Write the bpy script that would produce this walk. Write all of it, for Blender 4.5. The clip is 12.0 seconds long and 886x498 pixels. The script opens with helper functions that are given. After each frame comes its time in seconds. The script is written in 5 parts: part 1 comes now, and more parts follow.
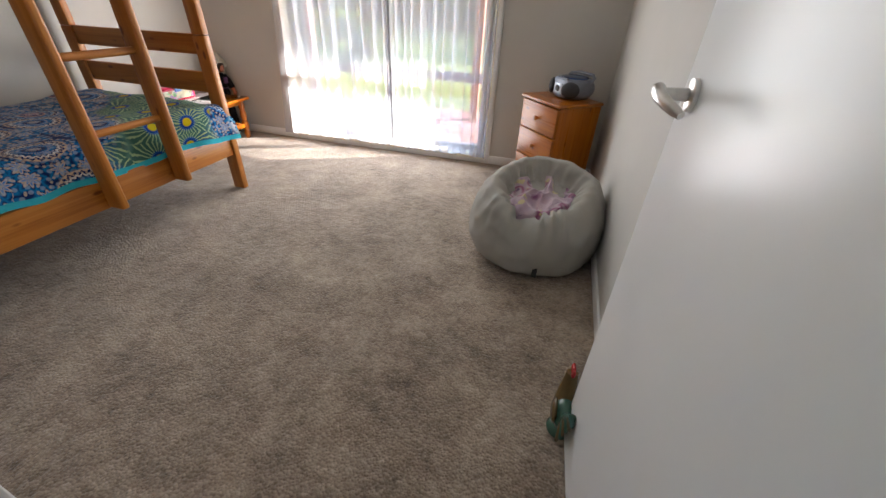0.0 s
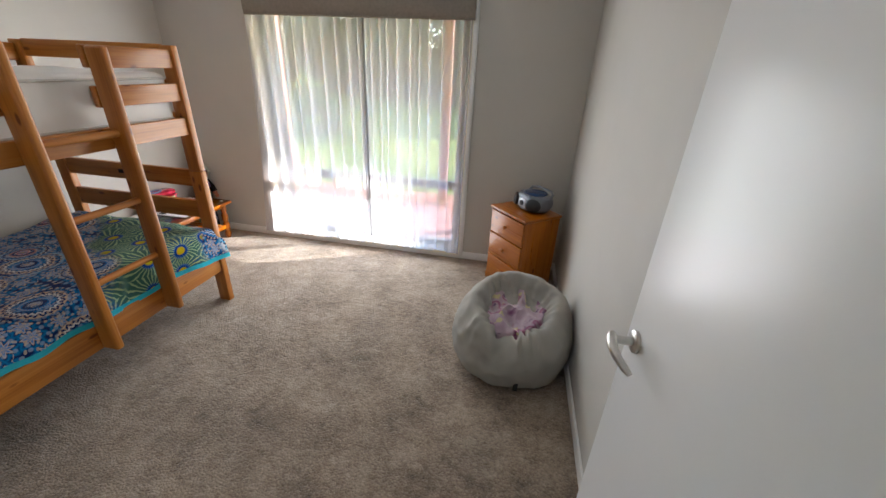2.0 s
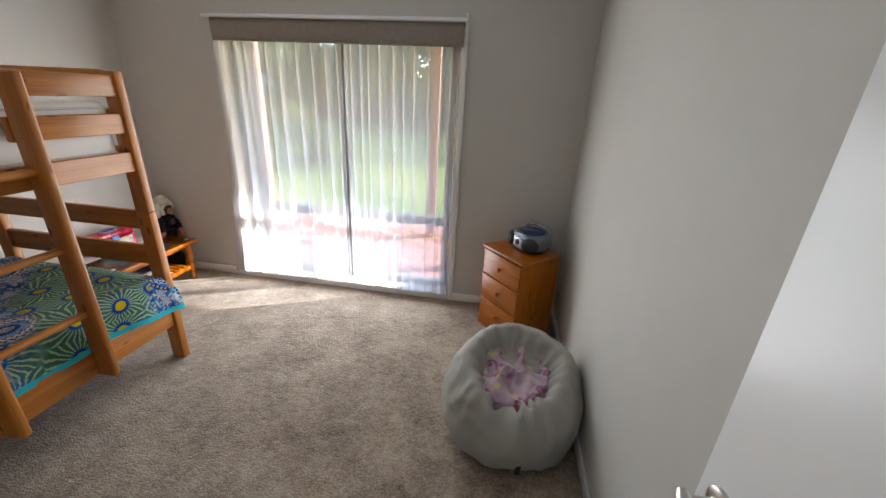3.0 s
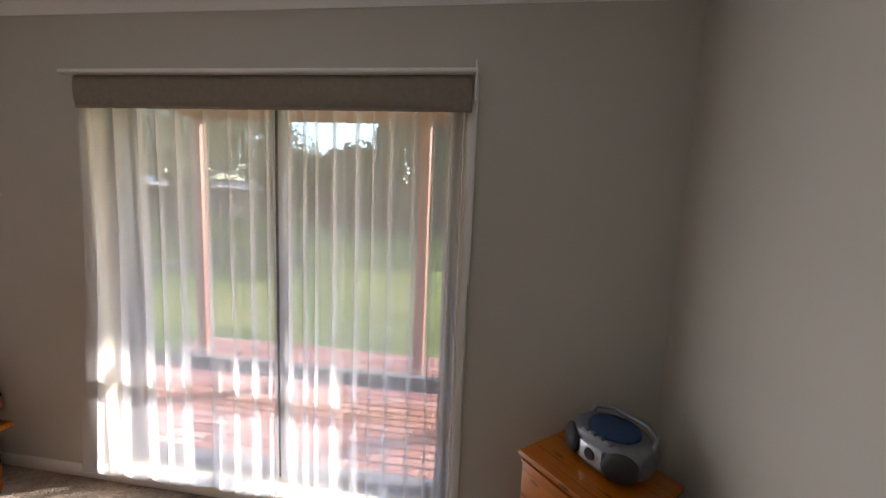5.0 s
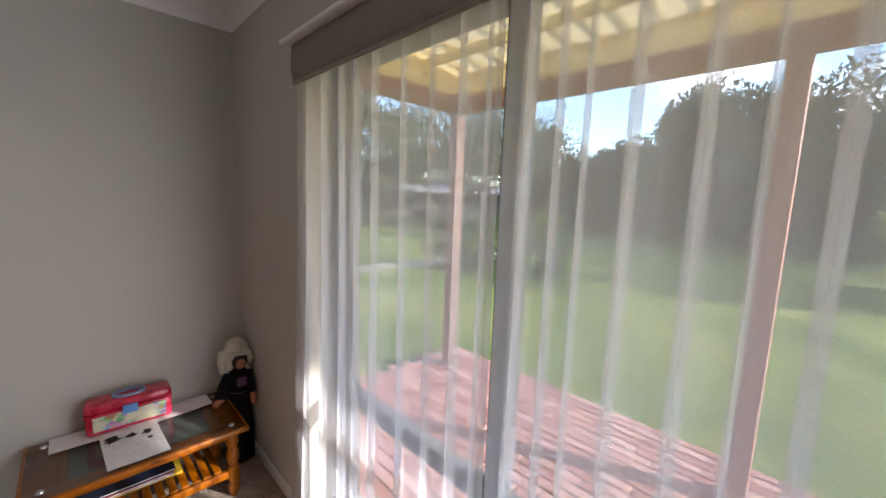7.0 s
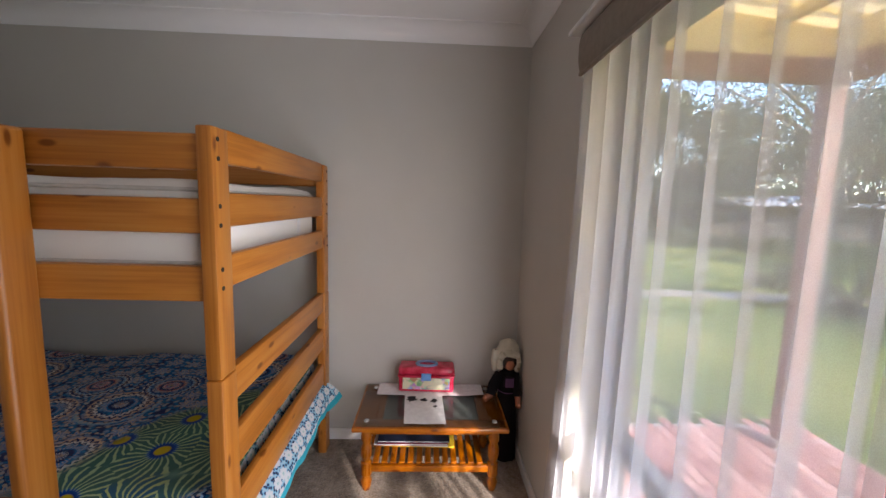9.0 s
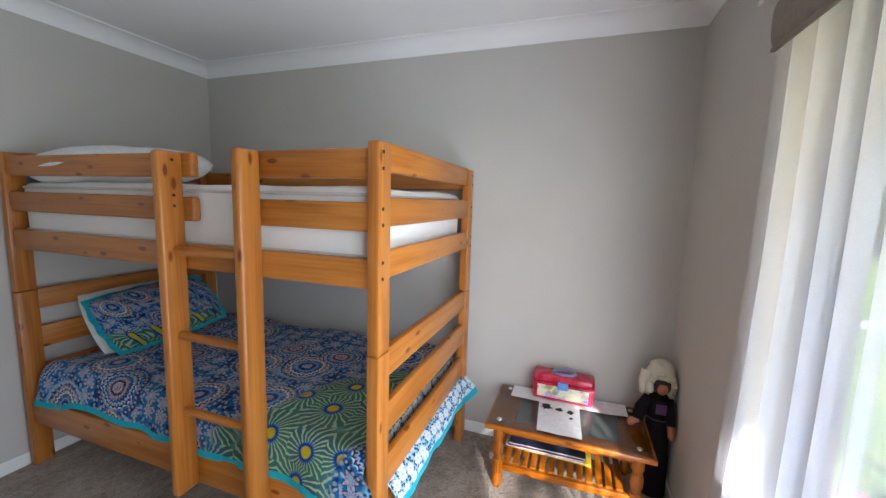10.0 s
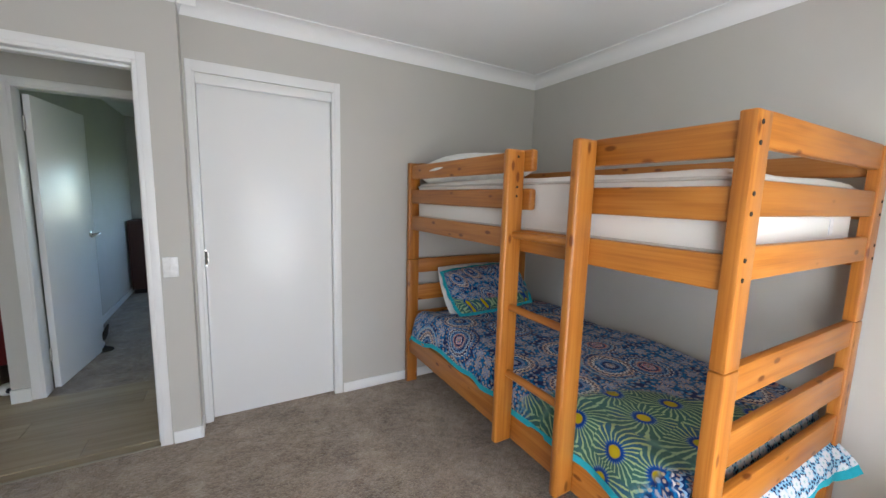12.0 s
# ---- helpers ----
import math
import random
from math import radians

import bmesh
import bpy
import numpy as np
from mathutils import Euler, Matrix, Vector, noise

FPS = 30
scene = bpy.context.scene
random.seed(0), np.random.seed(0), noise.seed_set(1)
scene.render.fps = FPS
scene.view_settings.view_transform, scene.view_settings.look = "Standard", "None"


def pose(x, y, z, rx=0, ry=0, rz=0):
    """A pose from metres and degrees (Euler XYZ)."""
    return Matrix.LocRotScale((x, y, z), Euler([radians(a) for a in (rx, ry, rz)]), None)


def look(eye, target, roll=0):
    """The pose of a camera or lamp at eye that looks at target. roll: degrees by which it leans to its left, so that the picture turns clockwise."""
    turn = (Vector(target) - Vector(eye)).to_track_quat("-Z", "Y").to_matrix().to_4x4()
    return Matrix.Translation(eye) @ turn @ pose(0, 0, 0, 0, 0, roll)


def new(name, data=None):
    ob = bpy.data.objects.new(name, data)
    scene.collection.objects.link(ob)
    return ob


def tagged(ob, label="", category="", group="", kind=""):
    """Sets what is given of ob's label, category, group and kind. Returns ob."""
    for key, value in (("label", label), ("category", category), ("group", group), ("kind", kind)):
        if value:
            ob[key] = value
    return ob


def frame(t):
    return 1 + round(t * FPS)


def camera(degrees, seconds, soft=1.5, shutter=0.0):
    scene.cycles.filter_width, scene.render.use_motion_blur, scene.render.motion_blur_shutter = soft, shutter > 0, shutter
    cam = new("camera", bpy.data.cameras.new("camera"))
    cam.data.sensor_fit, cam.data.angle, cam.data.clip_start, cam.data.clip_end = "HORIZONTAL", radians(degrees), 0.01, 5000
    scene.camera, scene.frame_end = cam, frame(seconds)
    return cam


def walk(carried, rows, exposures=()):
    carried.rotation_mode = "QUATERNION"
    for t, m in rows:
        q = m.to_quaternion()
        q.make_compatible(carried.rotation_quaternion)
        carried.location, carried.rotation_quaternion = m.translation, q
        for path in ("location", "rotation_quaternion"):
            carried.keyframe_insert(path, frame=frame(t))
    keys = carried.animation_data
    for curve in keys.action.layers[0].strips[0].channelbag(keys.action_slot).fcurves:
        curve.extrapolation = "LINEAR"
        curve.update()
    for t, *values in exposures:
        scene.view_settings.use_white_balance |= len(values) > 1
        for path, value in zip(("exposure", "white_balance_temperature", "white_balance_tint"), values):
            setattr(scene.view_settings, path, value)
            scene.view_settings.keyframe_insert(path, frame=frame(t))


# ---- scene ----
scene.cycles.diffuse_bounces, scene.cycles.transparent_max_bounces = 5, 16
cam = camera(98.7, 12.0)
PATH = [
    (0, (-0.332, -3.146, 1.169), (-0.779, -1.534, 0.073), 2.4),
    (0.5, (-0.346, -3.182, 1.36), (-0.774, -1.584, 0.236), 2.7),
    (1, (-0.375, -3.221, 1.49), (-0.8, -1.565, 0.451), 2.7),
    (1.5, (-0.411, -3.238, 1.577), (-0.777, -1.528, 0.606), 2.7),
    (2, (-0.443, -3.156, 1.602), (-0.765, -1.381, 0.739), 2.7),
    (2.5, (-0.457, -2.993, 1.614), (-0.763, -1.177, 0.834), 2.5),
    (3, (-0.492, -2.834, 1.601), (-0.776, -0.999, 0.859), 2.8),
    (3.5, (-0.58, -2.626, 1.579), (-0.786, -0.721, 1.008), 2.8),
    (3.7, (-0.619, -2.514, 1.58), (-0.755, -0.565, 1.155), 2.8),
    (5.5, (-0.821, -1.335, 1.502), (-1.26, 0.603, 1.276), 1.6),
    (6, (-0.96, -1.111, 1.463), (-1.741, 0.718, 1.249), 1.6),
    (6.5, (-1.092, -0.865, 1.517), (-2.214, 0.771, 1.264), 2.2),
    (8.3, (-1.342, -0.528, 1.456), (-3.242, 0.051, 1.223), 1.5),
    (8.5, (-1.346, -0.529, 1.464), (-3.283, -0.09, 1.226), 1.8),
    (9, (-1.332, -0.543, 1.462), (-3.316, -0.471, 1.222), 1.7),
    (9.5, (-1.323, -0.551, 1.463), (-3.287, -0.841, 1.218), 1.6),
    (10, (-1.307, -0.53, 1.465), (-3.18, -1.184, 1.216), 1.6),
    (10.5, (-1.298, -0.533, 1.461), (-3.022, -1.516, 1.209), 1.6),
    (11, (-1.293, -0.549, 1.44), (-2.805, -1.831, 1.179), 1.6),
    (11.5, (-1.267, -0.583, 1.418), (-2.515, -2.124, 1.157), 1.6),
    (12, (-1.217, -0.647, 1.403), (-2.196, -2.371, 1.138), 1.5),
]
walk(cam, [(t, look(eye, target, roll)) for t, eye, target, roll in PATH],
     [(0, 3.5, 6900, 13), (1.5, 3.44, 6750, 11), (3.0, 3.25, 6600, 10), (3.7, 3.1, 6700, 11), (5.3, 2.42, 7200, 16), (6.7, 2.32, 6650, 13), (8.3, 2.25, 6900, 17), (9.0, 2.55, 6780, 18), (9.5, 2.92, 6500, 16), (10.0, 3.3, 6000, 10), (10.5, 3.45, 5800, 8), (11.0, 3.56, 6450, 11), (12.0, 3.62, 6450, 11)])

# ---- world, sun ----
world = bpy.data.worlds.new("world")
scene.world = world
world.use_nodes = True
wn = world.node_tree
wbg = wn.nodes["Background"]
sky = wn.nodes.new("ShaderNodeTexSky")
sky.sky_type, sky.sun_disc = "NISHITA", False
SUN_FROM = Vector((2.0, 1.0, 0.775)).normalized()
sky.dust_density, sky.ozone_density = 0.3, 3.0
sky.sun_elevation = math.asin(SUN_FROM.z)
sky.sun_rotation = math.atan2(SUN_FROM.x, SUN_FROM.y)
wtc = wn.nodes.new("ShaderNodeTexCoord")
wmap = wn.nodes.new("ShaderNodeMapping")
wmap.inputs["Scale"].default_value = (2.2, 2.2, 5.0)
wcl = wn.nodes.new("ShaderNodeTexNoise")
wcl.inputs["Scale"].default_value, wcl.inputs["Detail"].default_value = 1.6, 6.0
wramp = wn.nodes.new("ShaderNodeValToRGB")
wramp.color_ramp.elements[0].position, wramp.color_ramp.elements[1].position = 0.54, 0.74
wmix = wn.nodes.new("ShaderNodeMix")
wmix.data_type = "RGBA"
wn.links.new(wtc.outputs["Generated"], wmap.inputs["Vector"])
wn.links.new(wmap.outputs["Vector"], wcl.inputs["Vector"])
wn.links.new(wcl.outputs["Fac"], wramp.inputs["Fac"])
wn.links.new(wramp.outputs["Color"], wmix.inputs["Factor"])
wn.links.new(sky.outputs["Color"], wmix.inputs["A"])
wmix.inputs["B"].default_value = (6.0, 6.0, 6.2, 1)
wn.links.new(wmix.outputs["Result"], wbg.inputs["Color"])
wbg.inputs["Strength"].default_value = 0.15

sun = new("sun", bpy.data.lights.new("sun", "SUN"))
sun.data.energy, sun.data.angle, sun.data.color = 2.65, radians(1.5), (1.0, 0.965, 0.92)
sun.matrix_world = look(SUN_FROM * 30, (0, 0, 0))

# unseen area lamp added before the curtain, standing in for more sky light
window_light = new("window_light", bpy.data.lights.new("window_light", "AREA"))
window_light.data.shape, window_light.data.size, window_light.data.size_y = "RECTANGLE", 1.8, 1.8
window_light.data.energy, window_light.data.color = 3.7, (0.88, 0.94, 1.0)
window_light.matrix_world = look((-1.78, -0.085, 0.98), (-1.78, -3.0, 0.98))

# ---- material helpers ----
def shader(name):
    m = bpy.data.materials.new(name)
    m.use_nodes = True
    return m, m.node_tree, m.node_tree.nodes["Principled BSDF"]


def nd(nt, kind, **values):
    n = nt.nodes.new("ShaderNode" + kind)
    for key, value in values.items():
        n.inputs[key.replace("_", " ")].default_value = value
    return n


def ramp(nt, fac, *stops, smooth=False):
    n = nt.nodes.new("ShaderNodeValToRGB")
    n.color_ramp.interpolation = "LINEAR" if not smooth else "EASE"
    els = n.color_ramp.elements
    while len(els) < len(stops):
        els.new(0.5)
    for e, (p, c) in zip(els, stops):
        e.position, e.color = p, (c if len(c) == 4 else (*c, 1))
    nt.links.new(fac, n.inputs["Fac"])
    return n.outputs["Color"]


def mixc(nt, fac, a, b, blend="MIX"):
    n = nt.nodes.new("ShaderNodeMix")
    n.data_type, n.blend_type = "RGBA", blend
    for sock, v in (("Factor", fac), ("A", a), ("B", b)):
        if isinstance(v, (int, float)):
            n.inputs[sock].default_value = v
        elif isinstance(v, tuple):
            n.inputs[sock].default_value = (*v, 1)
        else:
            nt.links.new(v, n.inputs[sock])
    return n.outputs["Result"]


def sums(nt, op, a, b=None, c=None):
    n = nt.nodes.new("ShaderNodeMath")
    n.operation = op
    for i, v in enumerate((a, b, c)):
        if v is None:
            continue
        if isinstance(v, (int, float)):
            n.inputs[i].default_value = v
        else:
            nt.links.new(v, n.inputs[i])
    return n.outputs["Value"]


def coords(nt, scale=(1, 1, 1), rot=(0, 0, 0), loc=(0, 0, 0)):
    tc, mp = nt.nodes.new("ShaderNodeTexCoord"), nt.nodes.new("ShaderNodeMapping")
    nt.links.new(tc.outputs["Object"], mp.inputs["Vector"])
    mp.inputs["Scale"].default_value, mp.inputs["Rotation"].default_value, mp.inputs["Location"].default_value = scale, rot, loc
    return mp.outputs["Vector"]


def noise_tex(nt, vec, scale, detail=4.0, rough=0.55):
    n = nd(nt, "TexNoise", Scale=scale, Detail=detail, Roughness=rough)
    nt.links.new(vec, n.inputs["Vector"])
    return n.outputs["Fac"]


def bump(nt, bsdf, height, strength, distance=0.002):
    b = nd(nt, "Bump", Strength=strength, Distance=distance)
    nt.links.new(height, b.inputs["Height"])
    nt.links.new(b.outputs["Normal"], bsdf.inputs["Normal"])


def paint(name, col, rough=0.6, var=0.04, grain=260.0, relief=0.15, spec=0.5):
    """A painted or plain surface with faint mottling and fine relief."""
    m, nt, b = shader(name)
    v = coords(nt)
    big = noise_tex(nt, v, 1.7, 5)
    lo, hi = tuple(c * (1 - var) for c in col), tuple(min(1, c * (1 + var)) for c in col)
    nt.links.new(ramp(nt, big, (0.3, lo), (0.7, hi)), b.inputs["Base Color"])
    fine = noise_tex(nt, v, grain, 3)
    r = sums(nt, "MULTIPLY_ADD", noise_tex(nt, v, 9, 4), 0.16, rough - 0.08)
    nt.links.new(r, b.inputs["Roughness"])
    b.inputs["Specular IOR Level"].default_value = spec
    bump(nt, b, fine, relief, 0.001)
    return m


def plain(name, col, rough=0.5, metal=0.0, grain=0.0, spec=0.5):
    m, nt, b = shader(name)
    v = coords(nt)
    n = noise_tex(nt, v, 40, 4)
    nt.links.new(ramp(nt, n, (0.3, tuple(c * 0.9 for c in col)), (0.7, tuple(min(1, c * 1.06) for c in col))), b.inputs["Base Color"])
    b.inputs["Roughness"].default_value, b.inputs["Metallic"].default_value = rough, metal
    b.inputs["Specular IOR Level"].default_value = spec
    if grain:
        bump(nt, b, noise_tex(nt, v, grain, 3), 0.2, 0.001)
    return m


def wood(name, axis, dark, mid, light, rough=0.38, ring=1.0, knots=True, coat=0.15):
    """Varnished timber with its grain along the axis."""
    m, nt, b = shader(name)
    info = nt.nodes.new("ShaderNodeObjectInfo")
    tc, mp = nt.nodes.new("ShaderNodeTexCoord"), nt.nodes.new("ShaderNodeMapping")
    shift = nd(nt, "VectorMath")
    shift.operation = "ADD"
    comb = nt.nodes.new("ShaderNodeCombineXYZ")
    for i, k in enumerate((7.3, 3.1, 11.7)):
        nt.links.new(sums(nt, "MULTIPLY", info.outputs["Random"], k), comb.inputs[i])
    nt.links.new(tc.outputs["Object"], shift.inputs[0])
    nt.links.new(comb.outputs["Vector"], shift.inputs[1])
    nt.links.new(shift.outputs["Vector"], mp.inputs["Vector"])
    s = [9.0, 9.0, 9.0]
    s[axis] = 0.7
    mp.inputs["Scale"].default_value = s
    warp = noise_tex(nt, mp.outputs["Vector"], 1.1 * ring, 4, 0.5)
    rings = sums(nt, "SINE", sums(nt, "MULTIPLY", warp, 30.0))
    s2 = [130.0, 130.0, 130.0]
    s2[axis] = 2.5
    mp2 = nt.nodes.new("ShaderNodeMapping")
    mp2.inputs["Scale"].default_value = s2
    nt.links.new(shift.outputs["Vector"], mp2.inputs["Vector"])
    fibre = noise_tex(nt, mp2.outputs["Vector"], 1.0, 3, 0.6)
    f = sums(nt, "MULTIPLY_ADD", rings, 0.075, sums(nt, "MULTIPLY_ADD", fibre, 0.5, 0.25))
    col = ramp(nt, f, (0.25, dark), (0.5, mid), (0.8, light))
    if knots:
        s3 = [15.0, 15.0, 15.0]
        s3[axis] = 6.0
        mp3 = nt.nodes.new("ShaderNodeMapping")
        mp3.inputs["Scale"].default_value = s3
        nt.links.new(shift.outputs["Vector"], mp3.inputs["Vector"])
        vo = nd(nt, "TexVoronoi", Scale=1.0, Randomness=1.0)
        nt.links.new(mp3.outputs["Vector"], vo.inputs["Vector"])
        k = ramp(nt, vo.outputs["Distance"], (0.085, (1, 1, 1)), (0.19, (0, 0, 0)), smooth=True)
        col = mixc(nt, sums(nt, "MULTIPLY", k, 0.9), col, (dark[0] * 0.5, dark[1] * 0.35, dark[2] * 0.3))
    tone = sums(nt, "MULTIPLY_ADD", info.outputs["Random"], 0.24, 0.88)
    hsv = nt.nodes.new("ShaderNodeHueSaturation")
    nt.links.new(col, hsv.inputs["Color"])
    nt.links.new(tone, hsv.inputs["Value"])
    hsv.inputs["Saturation"].default_value = 1.05
    nt.links.new(hsv.outputs["Color"], b.inputs["Base Color"])
    nt.links.new(sums(nt, "MULTIPLY_ADD", fibre, 0.2, rough - 0.1), b.inputs["Roughness"])
    b.inputs["Coat Weight"].default_value, b.inputs["Coat Roughness"].default_value = coat, 0.25
    bump(nt, b, f, 0.12, 0.001)
    return m


PINE = ((0.26, 0.082, 0.017), (0.43, 0.163, 0.039), (0.52, 0.236, 0.068))
pine_x, pine_y, pine_z = (wood("pine_" + "xyz"[a], a, *PINE) for a in range(3))
HONEY = ((0.24, 0.062, 0.008), (0.36, 0.105, 0.013), (0.43, 0.145, 0.021))
honey_x, honey_y, honey_z = (wood("honey_pine_" + "xyz"[a], a, *HONEY, rough=0.3, coat=0.3) for a in range(3))

wall_paint = paint("wall_paint", (0.53, 0.512, 0.475), 0.62, 0.03, 320, 0.12, 0.3)
ceiling_paint = paint("ceiling_paint", (0.86, 0.86, 0.86), 0.75, 0.02, 200, 0.1, 0.2)
trim_paint = paint("trim_gloss_paint", (0.8, 0.8, 0.79), 0.32, 0.02, 90, 0.08)
door_paint = paint("door_semi_gloss_paint", (0.8, 0.8, 0.79), 0.3, 0.015, 60, 0.03)
door_gloss = door_paint.node_tree.nodes["Principled BSDF"].inputs["Roughness"]
door_paint.node_tree.links.remove(door_gloss.links[0])
door_gloss.default_value = 0.29
switch_plastic = plain("switch_plastic", (0.8, 0.8, 0.78), 0.35)
steel = plain("brushed_steel", (0.62, 0.6, 0.57), 0.28, 1.0, 300)
alu = plain("window_aluminium", (0.2, 0.21, 0.225), 0.4, 0.3)
cream_reveal = paint("cream_reveal_paint", (0.78, 0.74, 0.62), 0.5, 0.03)
blind_cloth = plain("blind_cloth", (0.27, 0.235, 0.2), 0.9, 0, 500, 0.1)
mattress_white = paint("mattress_cloth", (0.84, 0.82, 0.78), 0.9, 0.02, 160, 0.1, 0.1)
pillow_white = plain("pillow_cloth", (0.82, 0.82, 0.8), 0.9, 0, 200, 0.1)
turquoise = plain("turquoise_cotton", (0.03, 0.42, 0.52), 0.85, 0, 400, 0.1)
# near-black: painted shade of holes, also the dark badge and pegs
hole_shade_and_trim = plain("hole_shade_and_trim", (0.02, 0.015, 0.012), 0.8)
black_cloth = plain("black_cloth", (0.014, 0.012, 0.014), 0.95, 0, 300, 0.1)
paper_white = plain("paper", (0.82, 0.82, 0.83), 0.7)
ink = plain("ink", (0.02, 0.02, 0.025), 0.7)


def carpet():
    m, nt, b = shader("carpet_pile")
    v = coords(nt)
    tuft = nd(nt, "TexVoronoi", Scale=120.0, Randomness=1.0)
    nt.links.new(v, tuft.inputs["Vector"])
    mid = noise_tex(nt, v, 30, 6, 0.7)
    big = noise_tex(nt, v, 3.6, 6, 0.68)
    sp = nt.nodes.new("ShaderNodeSeparateColor")
    nt.links.new(tuft.outputs["Color"], sp.inputs["Color"])
    clump = noise_tex(nt, v, 13, 5, 0.65)
    f = sums(nt, "MULTIPLY_ADD", sp.outputs[0], 0.2, sums(nt, "MULTIPLY_ADD", mid, 0.45, sums(nt, "MULTIPLY_ADD", clump, 0.45, sums(nt, "MULTIPLY_ADD", big, 0.85, -0.34))))
    col = ramp(nt, f, (0.34, (0.095, 0.068, 0.048)), (0.58, (0.24, 0.181, 0.134)), (0.86, (0.42, 0.335, 0.255)))
    nt.links.new(col, b.inputs["Base Color"])
    b.inputs["Roughness"].default_value = 0.95
    b.inputs["Specular IOR Level"].default_value = 0.1
    b.inputs["Sheen Weight"].default_value, b.inputs["Sheen Roughness"].default_value = 0.4, 0.5
    h = sums(nt, "MULTIPLY_ADD", tuft.outputs["Distance"], -0.5, sums(nt, "MULTIPLY_ADD", clump, 0.9, sums(nt, "MULTIPLY", mid, 0.9)))
    bump(nt, b, h, 0.9, 0.009)
    return m


carpet_pile = carpet()


def sheer():
    """Voile: part open weave, part scattering threads."""
    m, nt, b = shader("sheer_voile")
    nt.nodes.remove(b)
    v = coords(nt, (600, 600, 600))
    weave = noise_tex(nt, v, 1.0, 2)
    tr, tl, df = nd(nt, "BsdfTransparent"), nd(nt, "BsdfTranslucent", Color=(0.92, 0.93, 0.98, 1)), nd(nt, "BsdfDiffuse", Color=(0.84, 0.86, 0.92, 1))
    m1, m2 = nt.nodes.new("ShaderNodeMixShader"), nt.nodes.new("ShaderNodeMixShader")
    m1.inputs[0].default_value = 0.15
    nt.links.new(tl.outputs[0], m1.inputs[1])
    nt.links.new(df.outputs[0], m1.inputs[2])
    nt.links.new(sums(nt, "MULTIPLY_ADD", weave, 0.16, 0.34), m2.inputs[0])
    nt.links.new(tr.outputs[0], m2.inputs[1])
    nt.links.new(m1.outputs[0], m2.inputs[2])
    nt.links.new(m2.outputs[0], nt.nodes["Material Output"].inputs["Surface"])
    return m


def pane_glass(name="window_glass", gloss=0.07, tint=(1, 1, 1)):
    m, nt, b = shader(name)
    nt.nodes.remove(b)
    tr, gl, mx = nd(nt, "BsdfTransparent", Color=(*tint, 1)), nd(nt, "BsdfGlossy", Roughness=0.02), nt.nodes.new("ShaderNodeMixShader")
    mx.inputs[0].default_value = gloss
    nt.links.new(tr.outputs[0], mx.inputs[1])
    nt.links.new(gl.outputs[0], mx.inputs[2])
    nt.links.new(mx.outputs[0], nt.nodes["Material Output"].inputs["Surface"])
    return m


voile, glass = sheer(), pane_glass()
table_glass = pane_glass("table_glass", 0.1, (0.78, 0.8, 0.8))


def daisies(nt, vec, scale):
    """White eight-petalled flowers on pale and navy blue, with small dark buds between."""
    vo = nd(nt, "TexVoronoi", Scale=scale, Randomness=0.45)
    vo.voronoi_dimensions = "2D"
    nt.links.new(vec, vo.inputs["Vector"])
    away = nt.nodes.new("ShaderNodeVectorMath")
    away.operation = "SUBTRACT"
    nt.links.new(vec, away.inputs[0])
    nt.links.new(vo.outputs["Position"], away.inputs[1])
    s = nt.nodes.new("ShaderNodeSeparateXYZ")
    nt.links.new(away.outputs[0], s.inputs[0])
    petal = sums(nt, "COSINE", sums(nt, "MULTIPLY", sums(nt, "ARCTAN2", s.outputs["Y"], s.outputs["X"]), 8.0))
    d = sums(nt, "MULTIPLY_ADD", petal, -0.045, vo.outputs["Distance"])
    buds = nd(nt, "TexVoronoi", Scale=scale * 3.6, Randomness=0.8)
    buds.voronoi_dimensions = "2D"
    nt.links.new(vec, buds.inputs["Vector"])
    ground = ramp(nt, buds.outputs["Distance"], (0.24, (0.012, 0.018, 0.06)), (0.32, (0.03, 0.12, 0.3)), (0.42, (0.14, 0.42, 0.62)), (0.6, (0.34, 0.55, 0.66)))
    flower = ramp(nt, d, (0.05, (0.3, 0.5, 0.52)), (0.1, (0.5, 0.6, 0.62)), (0.15, (0.68, 0.69, 0.7)), (0.4, (0.6, 0.63, 0.68)))
    return mixc(nt, ramp(nt, d, (0.4, (0, 0, 0)), (0.44, (1, 1, 1))), flower, ground)


